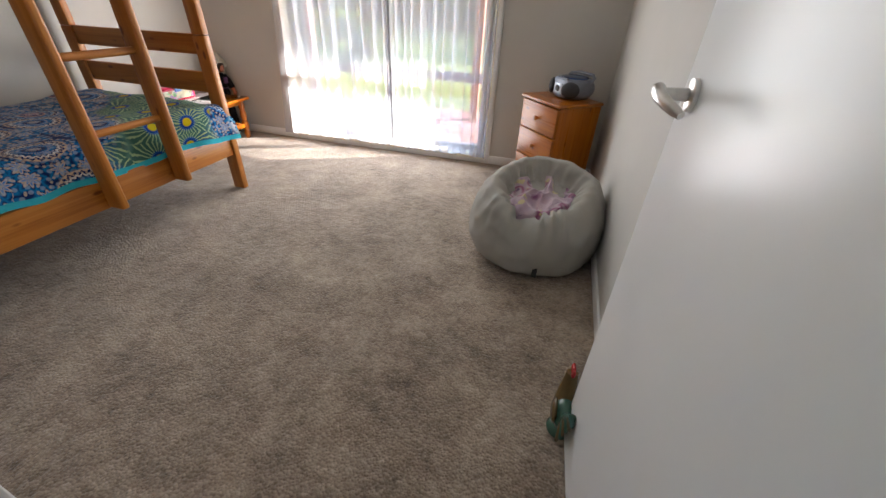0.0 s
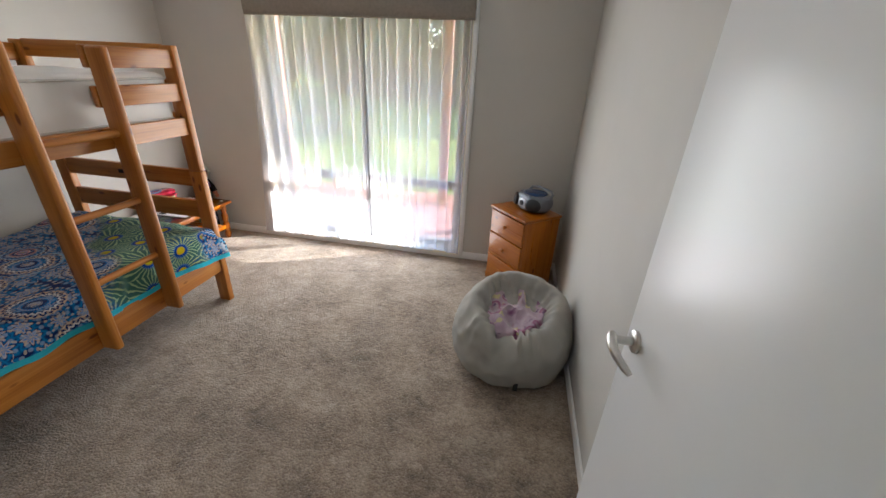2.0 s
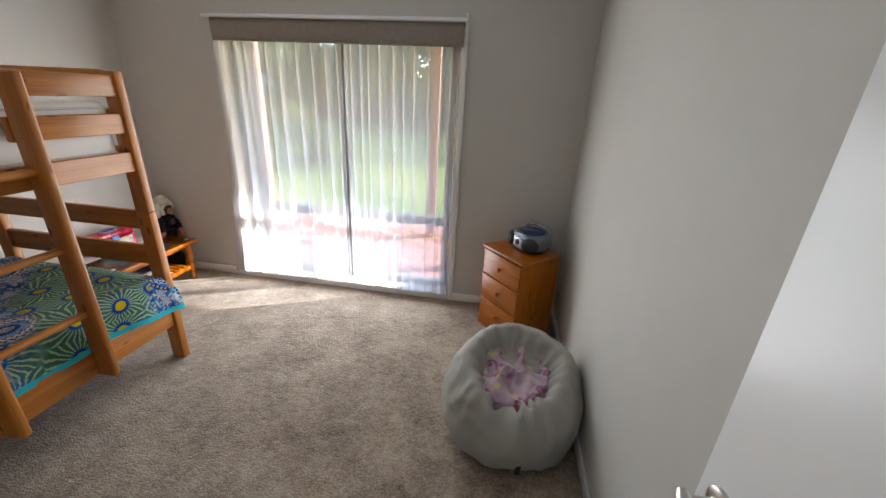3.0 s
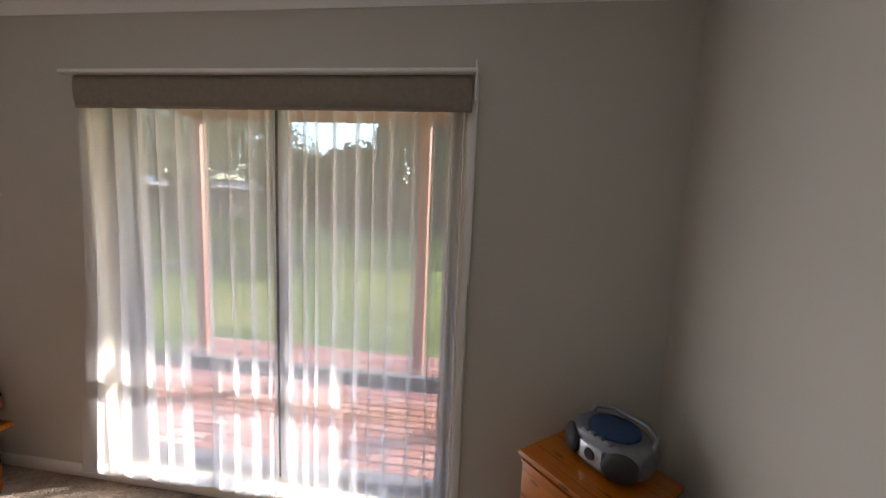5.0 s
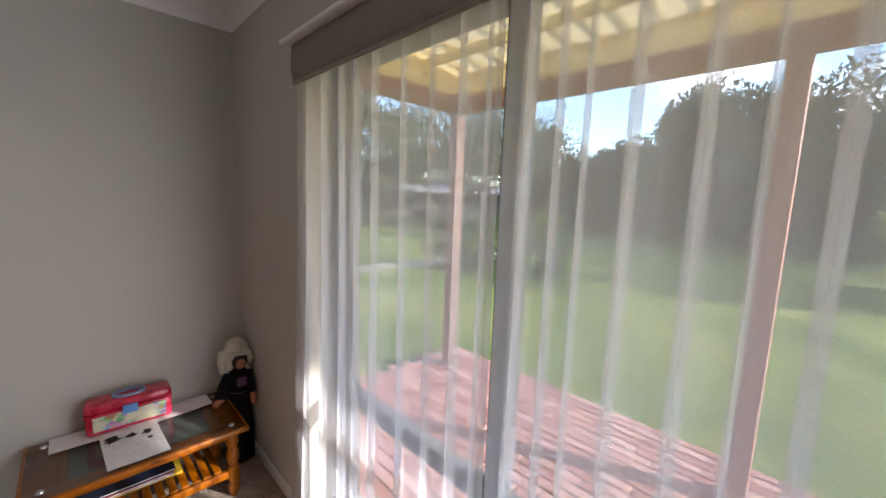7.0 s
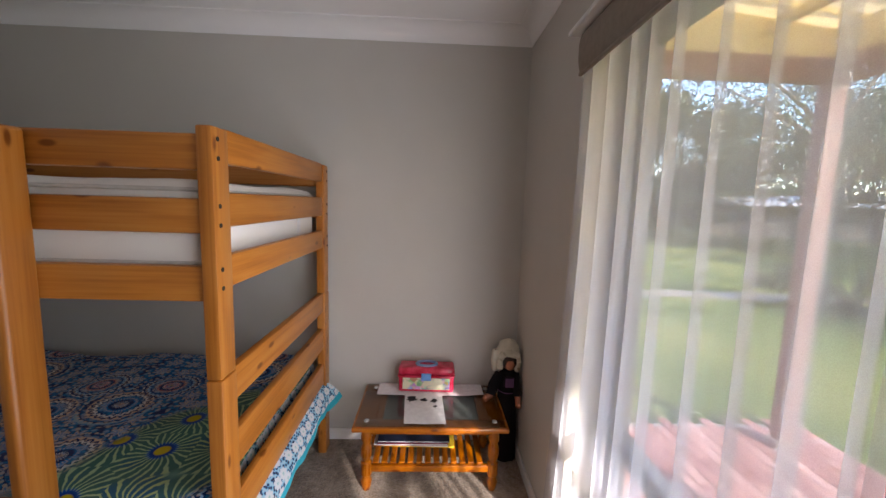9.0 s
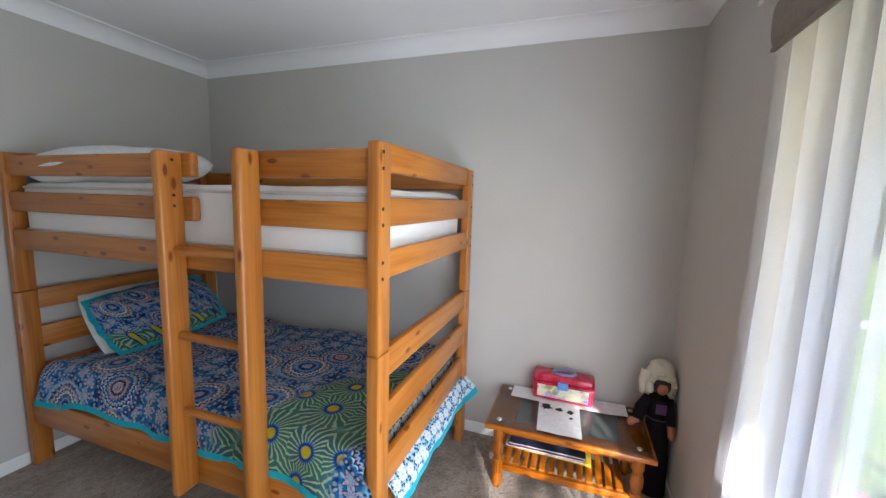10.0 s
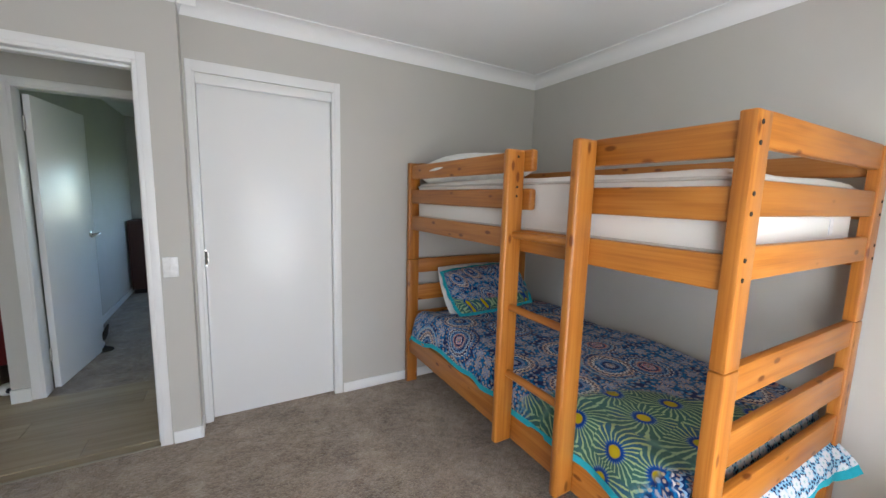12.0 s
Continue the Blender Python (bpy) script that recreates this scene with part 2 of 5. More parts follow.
def mandala(name, big_scale, green_below=None):
    """Printed cotton: rosettes of rings and petals on navy, with green sunbursts towards the foot end."""
    m, nt, b = shader(name)
    tc = nt.nodes.new("ShaderNodeTexCoord")
    sep = nt.nodes.new("ShaderNodeSeparateXYZ")
    nt.links.new(tc.outputs["Object"], sep.inputs[0])
    flat = nt.nodes.new("ShaderNodeCombineXYZ")
    nt.links.new(sums(nt, "ADD", sep.outputs["X"], sums(nt, "MULTIPLY", sep.outputs["Z"], -0.9)), flat.inputs[0])
    nt.links.new(sep.outputs["Y"], flat.inputs[1])

    def rosette(scale, petals, off):
        vo = nd(nt, "TexVoronoi", Scale=scale, Randomness=0.55)
        vo.voronoi_dimensions = "2D"
        mp = nt.nodes.new("ShaderNodeMapping")
        mp.inputs["Location"].default_value = off
        nt.links.new(flat.outputs[0], mp.inputs["Vector"])
        nt.links.new(mp.outputs["Vector"], vo.inputs["Vector"])
        sub = nt.nodes.new("ShaderNodeVectorMath")
        sub.operation = "SUBTRACT"
        nt.links.new(mp.outputs["Vector"], sub.inputs[0])
        nt.links.new(vo.outputs["Position"], sub.inputs[1])
        s = nt.nodes.new("ShaderNodeSeparateXYZ")
        nt.links.new(sub.outputs[0], s.inputs[0])
        ang = sums(nt, "ARCTAN2", s.outputs["Y"], s.outputs["X"])
        wave = sums(nt, "SINE", sums(nt, "MULTIPLY", ang, petals))
        return vo.outputs["Distance"], wave, vo.outputs["Color"], ang

    navy, white, blue, rust, teal = (0.016, 0.03, 0.1), (0.6, 0.58, 0.56), (0.05, 0.2, 0.48), (0.2, 0.05, 0.045), (0.02, 0.22, 0.32)
    d, w, c, ang = rosette(big_scale, 11.0, (0.31, 0.12, 0))
    dd = sums(nt, "MULTIPLY_ADD", sums(nt, "ABSOLUTE", w), 0.03, sums(nt, "MULTIPLY_ADD", noise_tex(nt, flat.outputs[0], 40, 2), 0.03, d))
    rings = ramp(nt, dd, (0.0, (0.6, 0.52, 0.4)), (0.05, rust), (0.08, white), (0.1, navy), (0.16, blue), (0.21, (0.12, 0.32, 0.6)), (0.235, navy), (0.26, white), (0.29, navy), (0.33, (0.55, 0.42, 0.32)), (0.375, navy), (0.42, (0.25, 0.36, 0.46)), (0.47, blue), (0.53, navy))
    alt = ramp(nt, dd, (0.0, (0.5, 0.36, 0.06)), (0.04, navy), (0.07, (0.5, 0.2, 0.22)), (0.11, white), (0.125, navy), (0.17, (0.35, 0.12, 0.14)), (0.2, white), (0.23, (0.02, 0.05, 0.16)), (0.27, (0.3, 0.45, 0.6)), (0.3, navy), (0.34, white), (0.36, blue), (0.4, navy))
    csep = nt.nodes.new("ShaderNodeSeparateColor")
    nt.links.new(c, csep.inputs["Color"])
    rings = mixc(nt, sums(nt, "GREATER_THAN", csep.outputs[0], 0.5), rings, alt)
    for n in nt.nodes:
        if n.type == "VALTORGB":
            n.color_ramp.interpolation = "CONSTANT"
    d2, w2, c2, a2 = rosette(big_scale * 3.4, 8.0, (0.7, 0.4, 0))
    small = ramp(nt, sums(nt, "MULTIPLY_ADD", w2, 0.09, d2), (0.0, (0.5, 0.42, 0.28)), (0.12, (0.06, 0.2, 0.5)), (0.25, (0.5, 0.42, 0.35)), (0.31, (0.02, 0.03, 0.1)), (0.45, (0.05, 0.2, 0.42)), (0.62, navy))
    d4, w4, c4, a4 = rosette(big_scale * 9, 5.0, (0.2, 0.9, 0))
    dots = ramp(nt, d4, (0.2, (1, 1, 1)), (0.28, (0, 0, 0)))
    ground = mixc(nt, sums(nt, "MULTIPLY", dots, 0.45), small, (0.42, 0.44, 0.5))
    inside = ramp(nt, sums(nt, "MULTIPLY_ADD", csep.outputs[1], 0.14, d), (0.44, (1, 1, 1)), (0.47, (0, 0, 0)))
    lace = ramp(nt, sums(nt, "SINE", sums(nt, "MULTIPLY", d, 41.0)), (0.45, (1, 1, 1)), (0.6, (0.25, 0.25, 0.25)))
    base = mixc(nt, sums(nt, "MULTIPLY", inside, lace), ground, rings)
    beads = ramp(nt, sums(nt, "MULTIPLY", sums(nt, "ABSOLUTE", sums(nt, "SINE", sums(nt, "MULTIPLY", ang, 17.0))), sums(nt, "SINE", sums(nt, "MULTIPLY", d, 52.0))), (0.62, (0, 0, 0)), (0.7, (1, 1, 1)))
    base = mixc(nt, sums(nt, "MULTIPLY", beads, 0.75), base, (0.5, 0.4, 0.32))
    base = mixc(nt, sums(nt, "MULTIPLY", dots, 0.18), base, (0.16, 0.34, 0.55))
    # sunbursts
    d3, w3, c3, a3 = rosette(big_scale * 1.55, 21.0, (0.05, 0.6, 0))
    ray = sums(nt, "SINE", sums(nt, "MULTIPLY_ADD", noise_tex(nt, flat.outputs[0], 14, 3), 9.0, sums(nt, "MULTIPLY_ADD", d3, 9.0, sums(nt, "MULTIPLY", a3, 24.0))))
    green = mixc(nt, ramp(nt, ray, (0.35, (0, 0, 0)), (0.65, (1, 1, 1))), (0.05, 0.12, 0.1), (0.3, 0.42, 0.26))
    green = mixc(nt, ramp(nt, noise_tex(nt, flat.outputs[0], 5, 2), (0.5, (0, 0, 0)), (0.62, (1, 1, 1))), green, mixc(nt, ramp(nt, ray, (0.35, (0, 0, 0)), (0.65, (1, 1, 1))), (0.04, 0.1, 0.16), (0.36, 0.42, 0.2)))
    green = mixc(nt, ramp(nt, d3, (0.62, (0, 0, 0)), (0.75, (1, 1, 1))), green, (0.12, 0.24, 0.2))
    eye = ramp(nt, d3, (0.1, (0.46, 0.36, 0.02)), (0.125, (0.015, 0.04, 0.2)), (0.19, (0.03, 0.09, 0.3)), (0.24, (0.08, 0.16, 0.14)))
    green = mixc(nt, ramp(nt, sums(nt, "MULTIPLY_ADD", ray, 0.03, d3), (0.19, (1, 1, 1)), (0.23, (0, 0, 0))), green, eye)
    wob = noise_tex(nt, flat.outputs[0], 2.2, 2)
    along = sums(nt, "ADD", sums(nt, "MULTIPLY_ADD", sep.outputs["X"], 0.75, sep.outputs["Y"]), sums(nt, "MULTIPLY", wob, 0.5))
    band = ramp(nt, sums(nt, "MULTIPLY_ADD", along, 0.2, 1.0), (0.318, (0, 0, 0)), (0.33, (1, 1, 1)), (0.44, (1, 1, 1)), (0.452, (0, 0, 0)))
    if green_below:
        band = ramp(nt, sums(nt, "MULTIPLY_ADD", wob, 0.08, sep.outputs["Z"]), (green_below, (1, 1, 1)), (green_below + 0.012, (0, 0, 0)))
    col = mixc(nt, band, base, green)
    foot = ramp(nt, sums(nt, "MULTIPLY_ADD", along, 0.2, 1.0), (0.482, (0, 0, 0)), (0.49, (1, 1, 1)))
    col = mixc(nt, foot, col, daisies(nt, flat.outputs[0], 12.0))
    hs = nt.nodes.new("ShaderNodeHueSaturation")
    hs.inputs["Saturation"].default_value, hs.inputs["Value"].default_value = 1.15, 1.12
    nt.links.new(col, hs.inputs["Color"])
    nt.links.new(hs.outputs["Color"], b.inputs["Base Color"])
    b.inputs["Roughness"].default_value, b.inputs["Specular IOR Level"].default_value = 0.85, 0.15
    b.inputs["Sheen Weight"].default_value = 0.1
    bump(nt, b, noise_tex(nt, coords(nt), 500, 2), 0.3, 0.001)
    return m


def flower_cloth():
    m, nt, b = shader("flower_cotton")
    v = coords(nt)
    sep, flat = nt.nodes.new("ShaderNodeSeparateXYZ"), nt.nodes.new("ShaderNodeCombineXYZ")
    nt.links.new(v, sep.inputs[0])
    nt.links.new(sep.outputs["X"], flat.inputs[0])
    nt.links.new(sums(nt, "MULTIPLY_ADD", sep.outputs["Y"], -0.8, sep.outputs["Z"]), flat.inputs[1])
    col = daisies(nt, flat.outputs[0], 16.0)
    nt.links.new(col, b.inputs["Base Color"])
    b.inputs["Roughness"].default_value = 0.85
    return m


duvet_print, pillow_print, flower_print = mandala("mandala_cotton", 2.9), mandala("mandala_cotton_pillow", 5.2, 0.745), flower_cloth()


# ---- building helpers ----
def place(ob):
    m = Matrix.Identity(4)
    while ob is not None:
        m = ob.matrix_parent_inverse @ ob.matrix_basis @ m if ob.parent else ob.matrix_basis @ m
        ob = ob.parent
    return m


def finish(name, bm, mats, smooth=None):
    me = bpy.data.meshes.new(name)
    bmesh.ops.recalc_face_normals(bm, faces=bm.faces)
    bm.to_mesh(me)
    bm.free()
    for m in (mats if isinstance(mats, (list, tuple)) else (mats,)):
        me.materials.append(m)
    if smooth:
        for p in me.polygons:
            p.use_smooth = True
        me.set_sharp_from_angle(angle=radians(smooth))
    return me


def part(name, bm, mats, parent, label="", smooth=40, local=False):
    """Links a bmesh as one mesh under a thing or a part; its vertices are in world space unless local."""
    ob = new(name, finish(name, bm, mats, smooth))
    ob.parent = parent
    if not local:
        ob.matrix_parent_inverse = place(parent).inverted()
    return tagged(ob, label)


def thing(name, label, category, at=(0, 0, 0), rz=0, group="", kind=""):
    ob = new(name)
    ob.empty_display_size = 0.1
    ob.matrix_basis = pose(*at, 0, 0, rz)
    return tagged(ob, label, category, group, kind)


def setting(name, bm, mats, label="", category="", smooth=None):
    return tagged(new(name, finish(name, bm, mats, smooth)), label, category or name.split("_")[0], "", "structure")


def add_box(bm, lo, hi, r=0.0, seg=2, mat=0):
    lo, hi = [min(a, b) for a, b in zip(lo, hi)], [max(a, b) for a, b in zip(lo, hi)]
    vs = bmesh.ops.create_cube(bm, size=1.0)["verts"]
    for v in vs:
        v.co = Vector([(l + h) / 2 + c * (h - l) for l, h, c in zip(lo, hi, v.co)])
    fs = list({f for v in vs for f in v.link_faces})
    for f in fs:
        f.material_index = mat
    if r:
        es = list({e for v in vs for e in v.link_edges})
        bmesh.ops.bevel(bm, geom=es, offset=r, segments=seg, affect="EDGES", profile=0.5)
    return vs


def box(lo, hi, r=0.0, seg=2):
    bm = bmesh.new()
    add_box(bm, lo, hi, r, seg)
    return bm


def boxes(*pairs, r=0.0):
    bm = bmesh.new()
    for lo, hi in pairs:
        add_box(bm, lo, hi, r)
    return bm


def add_tube(bm, pts, radii, n=12, mat=0, cap=True):
    """A round bar along points, with a radius at each."""
    rings = []
    pts = [Vector(p) for p in pts]
    for i, p in enumerate(pts):
        d = (pts[min(i + 1, len(pts) - 1)] - pts[max(i - 1, 0)]).normalized()
        q = d.to_track_quat("Z", "Y")
        r = radii[i] if isinstance(radii, (list, tuple)) else radii
        rings.append([bm.verts.new(p + q @ Vector((r * math.cos(a), r * math.sin(a), 0))) for a in (2 * math.pi * k / n for k in range(n))])
    for a, b in zip(rings, rings[1:]):
        for k in range(n):
            f = bm.faces.new((a[k], a[(k + 1) % n], b[(k + 1) % n], b[k]))
            f.material_index = mat
    if cap:
        bm.faces.new(rings[0][::-1]).material_index = mat
        bm.faces.new(rings[-1]).material_index = mat
    return bm


def tube(pts, radii, n=12):
    return add_tube(bmesh.new(), pts, radii, n)


def add_ball(bm, c, r, n=16, m=10, mat=0):
    """An ellipsoid with half axes r."""
    vs = bmesh.ops.create_uvsphere(bm, u_segments=n, v_segments=m, radius=1)["verts"]
    for v in vs:
        v.co = Vector([ci + ri * k for ci, ri, k in zip(c, r, v.co)])
    for f in {f for v in vs for f in v.link_faces}:
        f.material_index = mat


def sheet(nx, ny, fn, mat=None):
    bm = bmesh.new()
    g = [[bm.verts.new(fn(i / nx, j / ny)) for i in range(nx + 1)] for j in range(ny + 1)]
    for j in range(ny):
        for i in range(nx):
            f = bm.faces.new((g[j][i], g[j][i + 1], g[j + 1][i + 1], g[j + 1][i]))
            if mat:
                f.material_index = mat((i + 0.5) / nx, (j + 0.5) / ny)
    return bm


def cushion(w, l, h, n=28, wrinkle=0.006, seed=0.0):
    """A filled pillow lying flat, with pinched corners."""
    bm = bmesh.new()
    grids = []
    for s in (1, -1):
        g = []
        for j in range(n + 1):
            row = []
            for i in range(n + 1):
                u, v = 2 * i / n - 1, 2 * j / n - 1
                e = max(0.0, (1 - u ** 4) * (1 - v ** 4)) ** 0.5
                pin = 1 - 0.06 * (u * u * v * v) + 0.0
                x, y = u * w / 2 * (pin - 0.05 * (1 - v * v) * 0 ), v * l / 2 * pin
                z = s * h / 2 * e + wrinkle * noise.noise((x * 14 + seed, y * 14, s)) * e
                row.append((x, y, z))
            g.append(row)
        grids.append(g)
    va = [[bm.verts.new(p) for p in row] for row in grids[0]]
    vb = [[va[j][i] if i in (0, n) or j in (0, n) else bm.verts.new(grids[1][j][i]) for i in range(n + 1)] for j in range(n + 1)]
    for g, flip in ((va, False), (vb, True)):
        for j in range(n):
            for i in range(n):
                q = (g[j][i], g[j][i + 1], g[j + 1][i + 1], g[j + 1][i])
                bm.faces.new(q[::-1] if flip else q)
    return bm


def moved(bm, m):
    bmesh.ops.transform(bm, matrix=m, verts=bm.verts)
    return bm


# ---- the room ----
XW, YS, YD, XR = -3.545, -3.23, -3.088, -1.035   # west wall, closet wall, door wall, return beside the closet
H = 2.42
DL, DR, DH = -0.86, -0.07, 2.03                # doorway
CL, CR, CH = -1.846, -1.075, 2.055              # closet opening
WL, WR, WB, WT = -2.70, -0.865, 0.05, 2.04      # window opening
EY = -4.16                                      # far face of the hall's other wall
setting("floor", boxes(((XW, YS - 0.1, -0.12), (XR, 0, 0)), ((XR, YD, -0.12), (0, 0, 0))), carpet_pile, "taupe cut-pile carpet with trodden patches", "carpet")
setting("ceiling", boxes(((XW - 0.1, YS - 0.1, H), (0.1, 0.1, H + 0.1))), ceiling_paint, "white plaster ceiling")
setting("wall_west", box((XW - 0.12, YS - 0.7, -0.12), (XW, 0, H)), wall_paint, "greige painted plaster wall")
setting("wall_east", box((0, YD, -0.12), (0.12, 0, H)), wall_paint, "greige painted plaster wall")
setting("wall_north", boxes(((XW - 0.12, 0, -0.12), (WL, 0.24, H)), ((WR, 0, -0.12), (0.12, 0.24, H)),
                            ((WL, 0, WT), (WR, 0.24, H)), ((WL, 0, -0.12), (WR, 0.24, WB))), wall_paint, "greige painted wall round the window")
setting("wall_south", boxes(((XW, YS - 0.1, -0.12), (CL, YS, H)), ((CL, YS - 0.1, CH), (CR, YS, H)), ((CR, YS - 0.1, -0.12), (XR, YS, H))),
        wall_paint, "greige painted wall round the closet")
setting("wall_door_side", boxes(((XR, YD - 0.11, -0.12), (DL, YD, H)), ((DL, YD - 0.11, DH), (DR, YD, H)), ((DR, YD - 0.11, -0.12), (0.12, YD, H)),
                                ((XR, YS - 0.1, -0.12), (XR + 0.1, YD - 0.11, H))), wall_paint, "greige painted wall round the doorway")
setting("wall_closet", boxes(((XW, YS - 0.7, -0.12), (XR + 0.1, YS - 0.6, H)), ((XR, YS - 0.6, -0.12), (XR + 0.1, YS - 0.1, H))), wall_paint, "plain closet wall")
setting("floor_closet", box((XW, YS - 0.6, -0.12), (XR, YS - 0.1, -0.002)), carpet_pile, "taupe closet carpet")
setting("ceiling_closet", box((XW, YS - 0.7, H), (XR + 0.1, YS - 0.1, H + 0.1)), ceiling_paint, "white closet ceiling")


def cornice(bm, a, b, nrm):
    """A coved cornice from a to b along the top of a wall whose inward normal is nrm."""
    prof = [(0.0, -0.088), (0.004, -0.088), (0.006, -0.079)] + [(0.006 + 0.074 * (1 - math.cos(t)), -0.079 + 0.071 * math.sin(t)) for t in (math.pi / 2 * k / 6 for k in range(1, 7))] + [(0.09, -0.007), (0.09, 0.0), (0, 0)]
    a, b, nrm = Vector(a), Vector(b), Vector(nrm)
    along = (b - a).normalized()
    ra = [bm.verts.new(a + nrm * p + Vector((0, 0, q))) for p, q in prof]
    rb = [bm.verts.new(b + nrm * p + Vector((0, 0, q))) for p, q in prof]
    n = len(prof)
    for k in range(n):
        bm.faces.new((ra[k], ra[(k + 1) % n], rb[(k + 1) % n], rb[k]))
    bm.faces.new(ra)
    bm.faces.new(rb[::-1])


for nm, a, b, nr in (("north", (XW, 0, H), (0, 0, H), (0, -1, 0)), ("west", (XW, YS, H), (XW, 0, H), (1, 0, 0)), ("east", (0, YD, H), (0, 0, H), (-1, 0, 0)),
                     ("south", (XW, YS, H), (XR - 0.0, YS, H), (0, 1, 0)), ("door_side", (XR - 0.088, YD, H), (0, YD, H), (0, 1, 0)), ("return", (XR, YS, H), (XR, YD + 0.088, H), (-1, 0, 0))):
    bm = bmesh.new()
    cornice(bm, a, b, nr)
    setting("cornice_" + nm, bm, ceiling_paint, "white coved plaster cornice", "cornice", 50)

SK, ST = 0.07, 0.012
for nm, lo, hi in (("north_west", (XW, -ST, 0), (WL, 0, SK)), ("north_east", (WR + 0.035, -ST, 0), (0, 0, SK)), ("west", (XW, YS, 0), (XW + ST, -ST, SK)),
                   ("east", (-ST, YD, 0), (0, -ST, SK)), ("south", (XW + ST, YS, 0), (CL - 0.045, YS + ST, SK)),
                   ("door_side", (XR, YD, 0), (DL - 0.045, YD + ST, SK)), ("return", (XR - ST, YS + 0.02, 0), (XR, YD + ST, SK))):
    setting("baseboard_" + nm, box(lo, hi, 0.003), trim_paint, "white painted skirting board", "baseboard", 40)

# casings, jambs
door_trim = thing("trim_doorway", "white painted timber door casing and jamb", "door frame", (DL, YD, 0), kind="structure")
CW, CT = 0.038, 0.007
for nm, lo, hi in (("casing", (DL - CW, YD, 0), (DL, YD + CT, DH + CW)), ("casing", (DR, YD, 0), (DR + CW + 0.01, YD + CT, DH + CW)), ("casing", (DL, YD, DH), (DR, YD + CT, DH + CW)),
                   ("hall_casing", (DL - CW, YD - 0.11 - CT, 0), (DL, YD - 0.11, DH + CW)), ("hall_casing", (DR, YD - 0.11 - CT, 0), (DR + CW, YD - 0.11, DH + CW)), ("hall_casing", (DL, YD - 0.11 - CT, DH), (DR, YD - 0.11, DH + CW)),
                   ("jamb", (DL - 0.002, YD - 0.115, 0), (DL + 0.018, YD + 0.004, DH)), ("jamb", (DR - 0.018, YD - 0.115, 0), (DR + 0.002, YD + 0.004, DH)), ("head_jamb", (DL + 0.018, YD - 0.115, DH - 0.018), (DR - 0.018, YD + 0.004, DH + 0.002)),
                   ("stop", (DL + 0.018, YD - 0.1, 0), (DL + 0.03, YD - 0.045, DH - 0.018)), ("stop", (DL + 0.03, YD - 0.1, DH - 0.03), (DR - 0.03, YD - 0.045, DH - 0.018))):
    part(nm, box(lo, hi, 0.003), trim_paint, door_trim)
sp = part("strike_plate", box((DL + 0.016, YD - 0.04, 1.0), (DL + 0.0195, YD - 0.008, 1.065), 0.001), steel, door_trim, "brushed steel strike plate")
# no hole is cut: its shade is a dark patch on the plate
part("latch_hole", box((DL + 0.017, YD - 0.031, 1.018), (DL + 0.0202, YD - 0.017, 1.046)), hole_shade_and_trim, sp)

closet_trim = thing("trim_closet", "white painted timber casing with track fascia", "door frame", (CL, YS, 0), kind="structure")
for nm, lo, hi in (("casing", (CL - CW, YS, 0), (CL, YS + CT, CH + 0.06)), ("casing", (CR, YS, 0), (XR - ST - 0.001, YS + CT, CH + 0.06)), ("casing", (CL, YS, CH), (CR, YS + CT, CH + 0.06)),
                   ("jamb", (CL - 0.002, YS - 0.1, 0), (CL + 0.015, YS + 0.004, CH)), ("jamb", (CR - 0.015, YS - 0.1, 0), (CR + 0.002, YS + 0.004, CH)), ("track_fascia", (CL + 0.015, YS - 0.03, CH - 0.055), (CR - 0.015, YS - 0.012, CH + 0.002))):
    part(nm, box(lo, hi, 0.003), trim_paint, closet_trim)
slider = thing("door_closet", "white flush sliding closet door, shut, with flush pull", "door", (CL, YS, 0.012), kind="structure")
part("door_leaf", box((CL + 0.016, YS - 0.075, 0.004), (CR - 0.017, YS - 0.04, CH - 0.04), 0.002), door_paint, slider)
pull = part("flush_pull", boxes(((-1.108, YS - 0.041, 0.965), (-1.084, YS - 0.037, 0.975)), ((-1.108, YS - 0.041, 1.055), (-1.084, YS - 0.037, 1.065)), ((-1.108, YS - 0.041, 0.965), (-1.1045, YS - 0.037, 1.065)), ((-1.0875, YS - 0.041, 0.965), (-1.084, YS - 0.037, 1.065))), steel, slider, "steel flush pull")
# flat plate on the leaf; the depth of the pull is painted as dark colour
part("recess", box((-1.105, YS - 0.0405, 0.975), (-1.087, YS - 0.0385, 1.055)), plain("pull_recess_shade", (0.05, 0.045, 0.04), 0.4, 0.3), pull)

# bedroom door, swung open along the east wall
leaf = thing("door_bedroom", "white flush bedroom door standing open along the wall", "door", (-0.082, YD + 0.012, 0.012), kind="structure")
leaf.matrix_basis = pose(-0.082, YD + 0.012, 0.012, 0, 0, 3.2)
part("door_leaf", box((-0.0, 0, 0), (0.036, 0.755, 1.995), 0.002), door_paint, leaf, local=True)


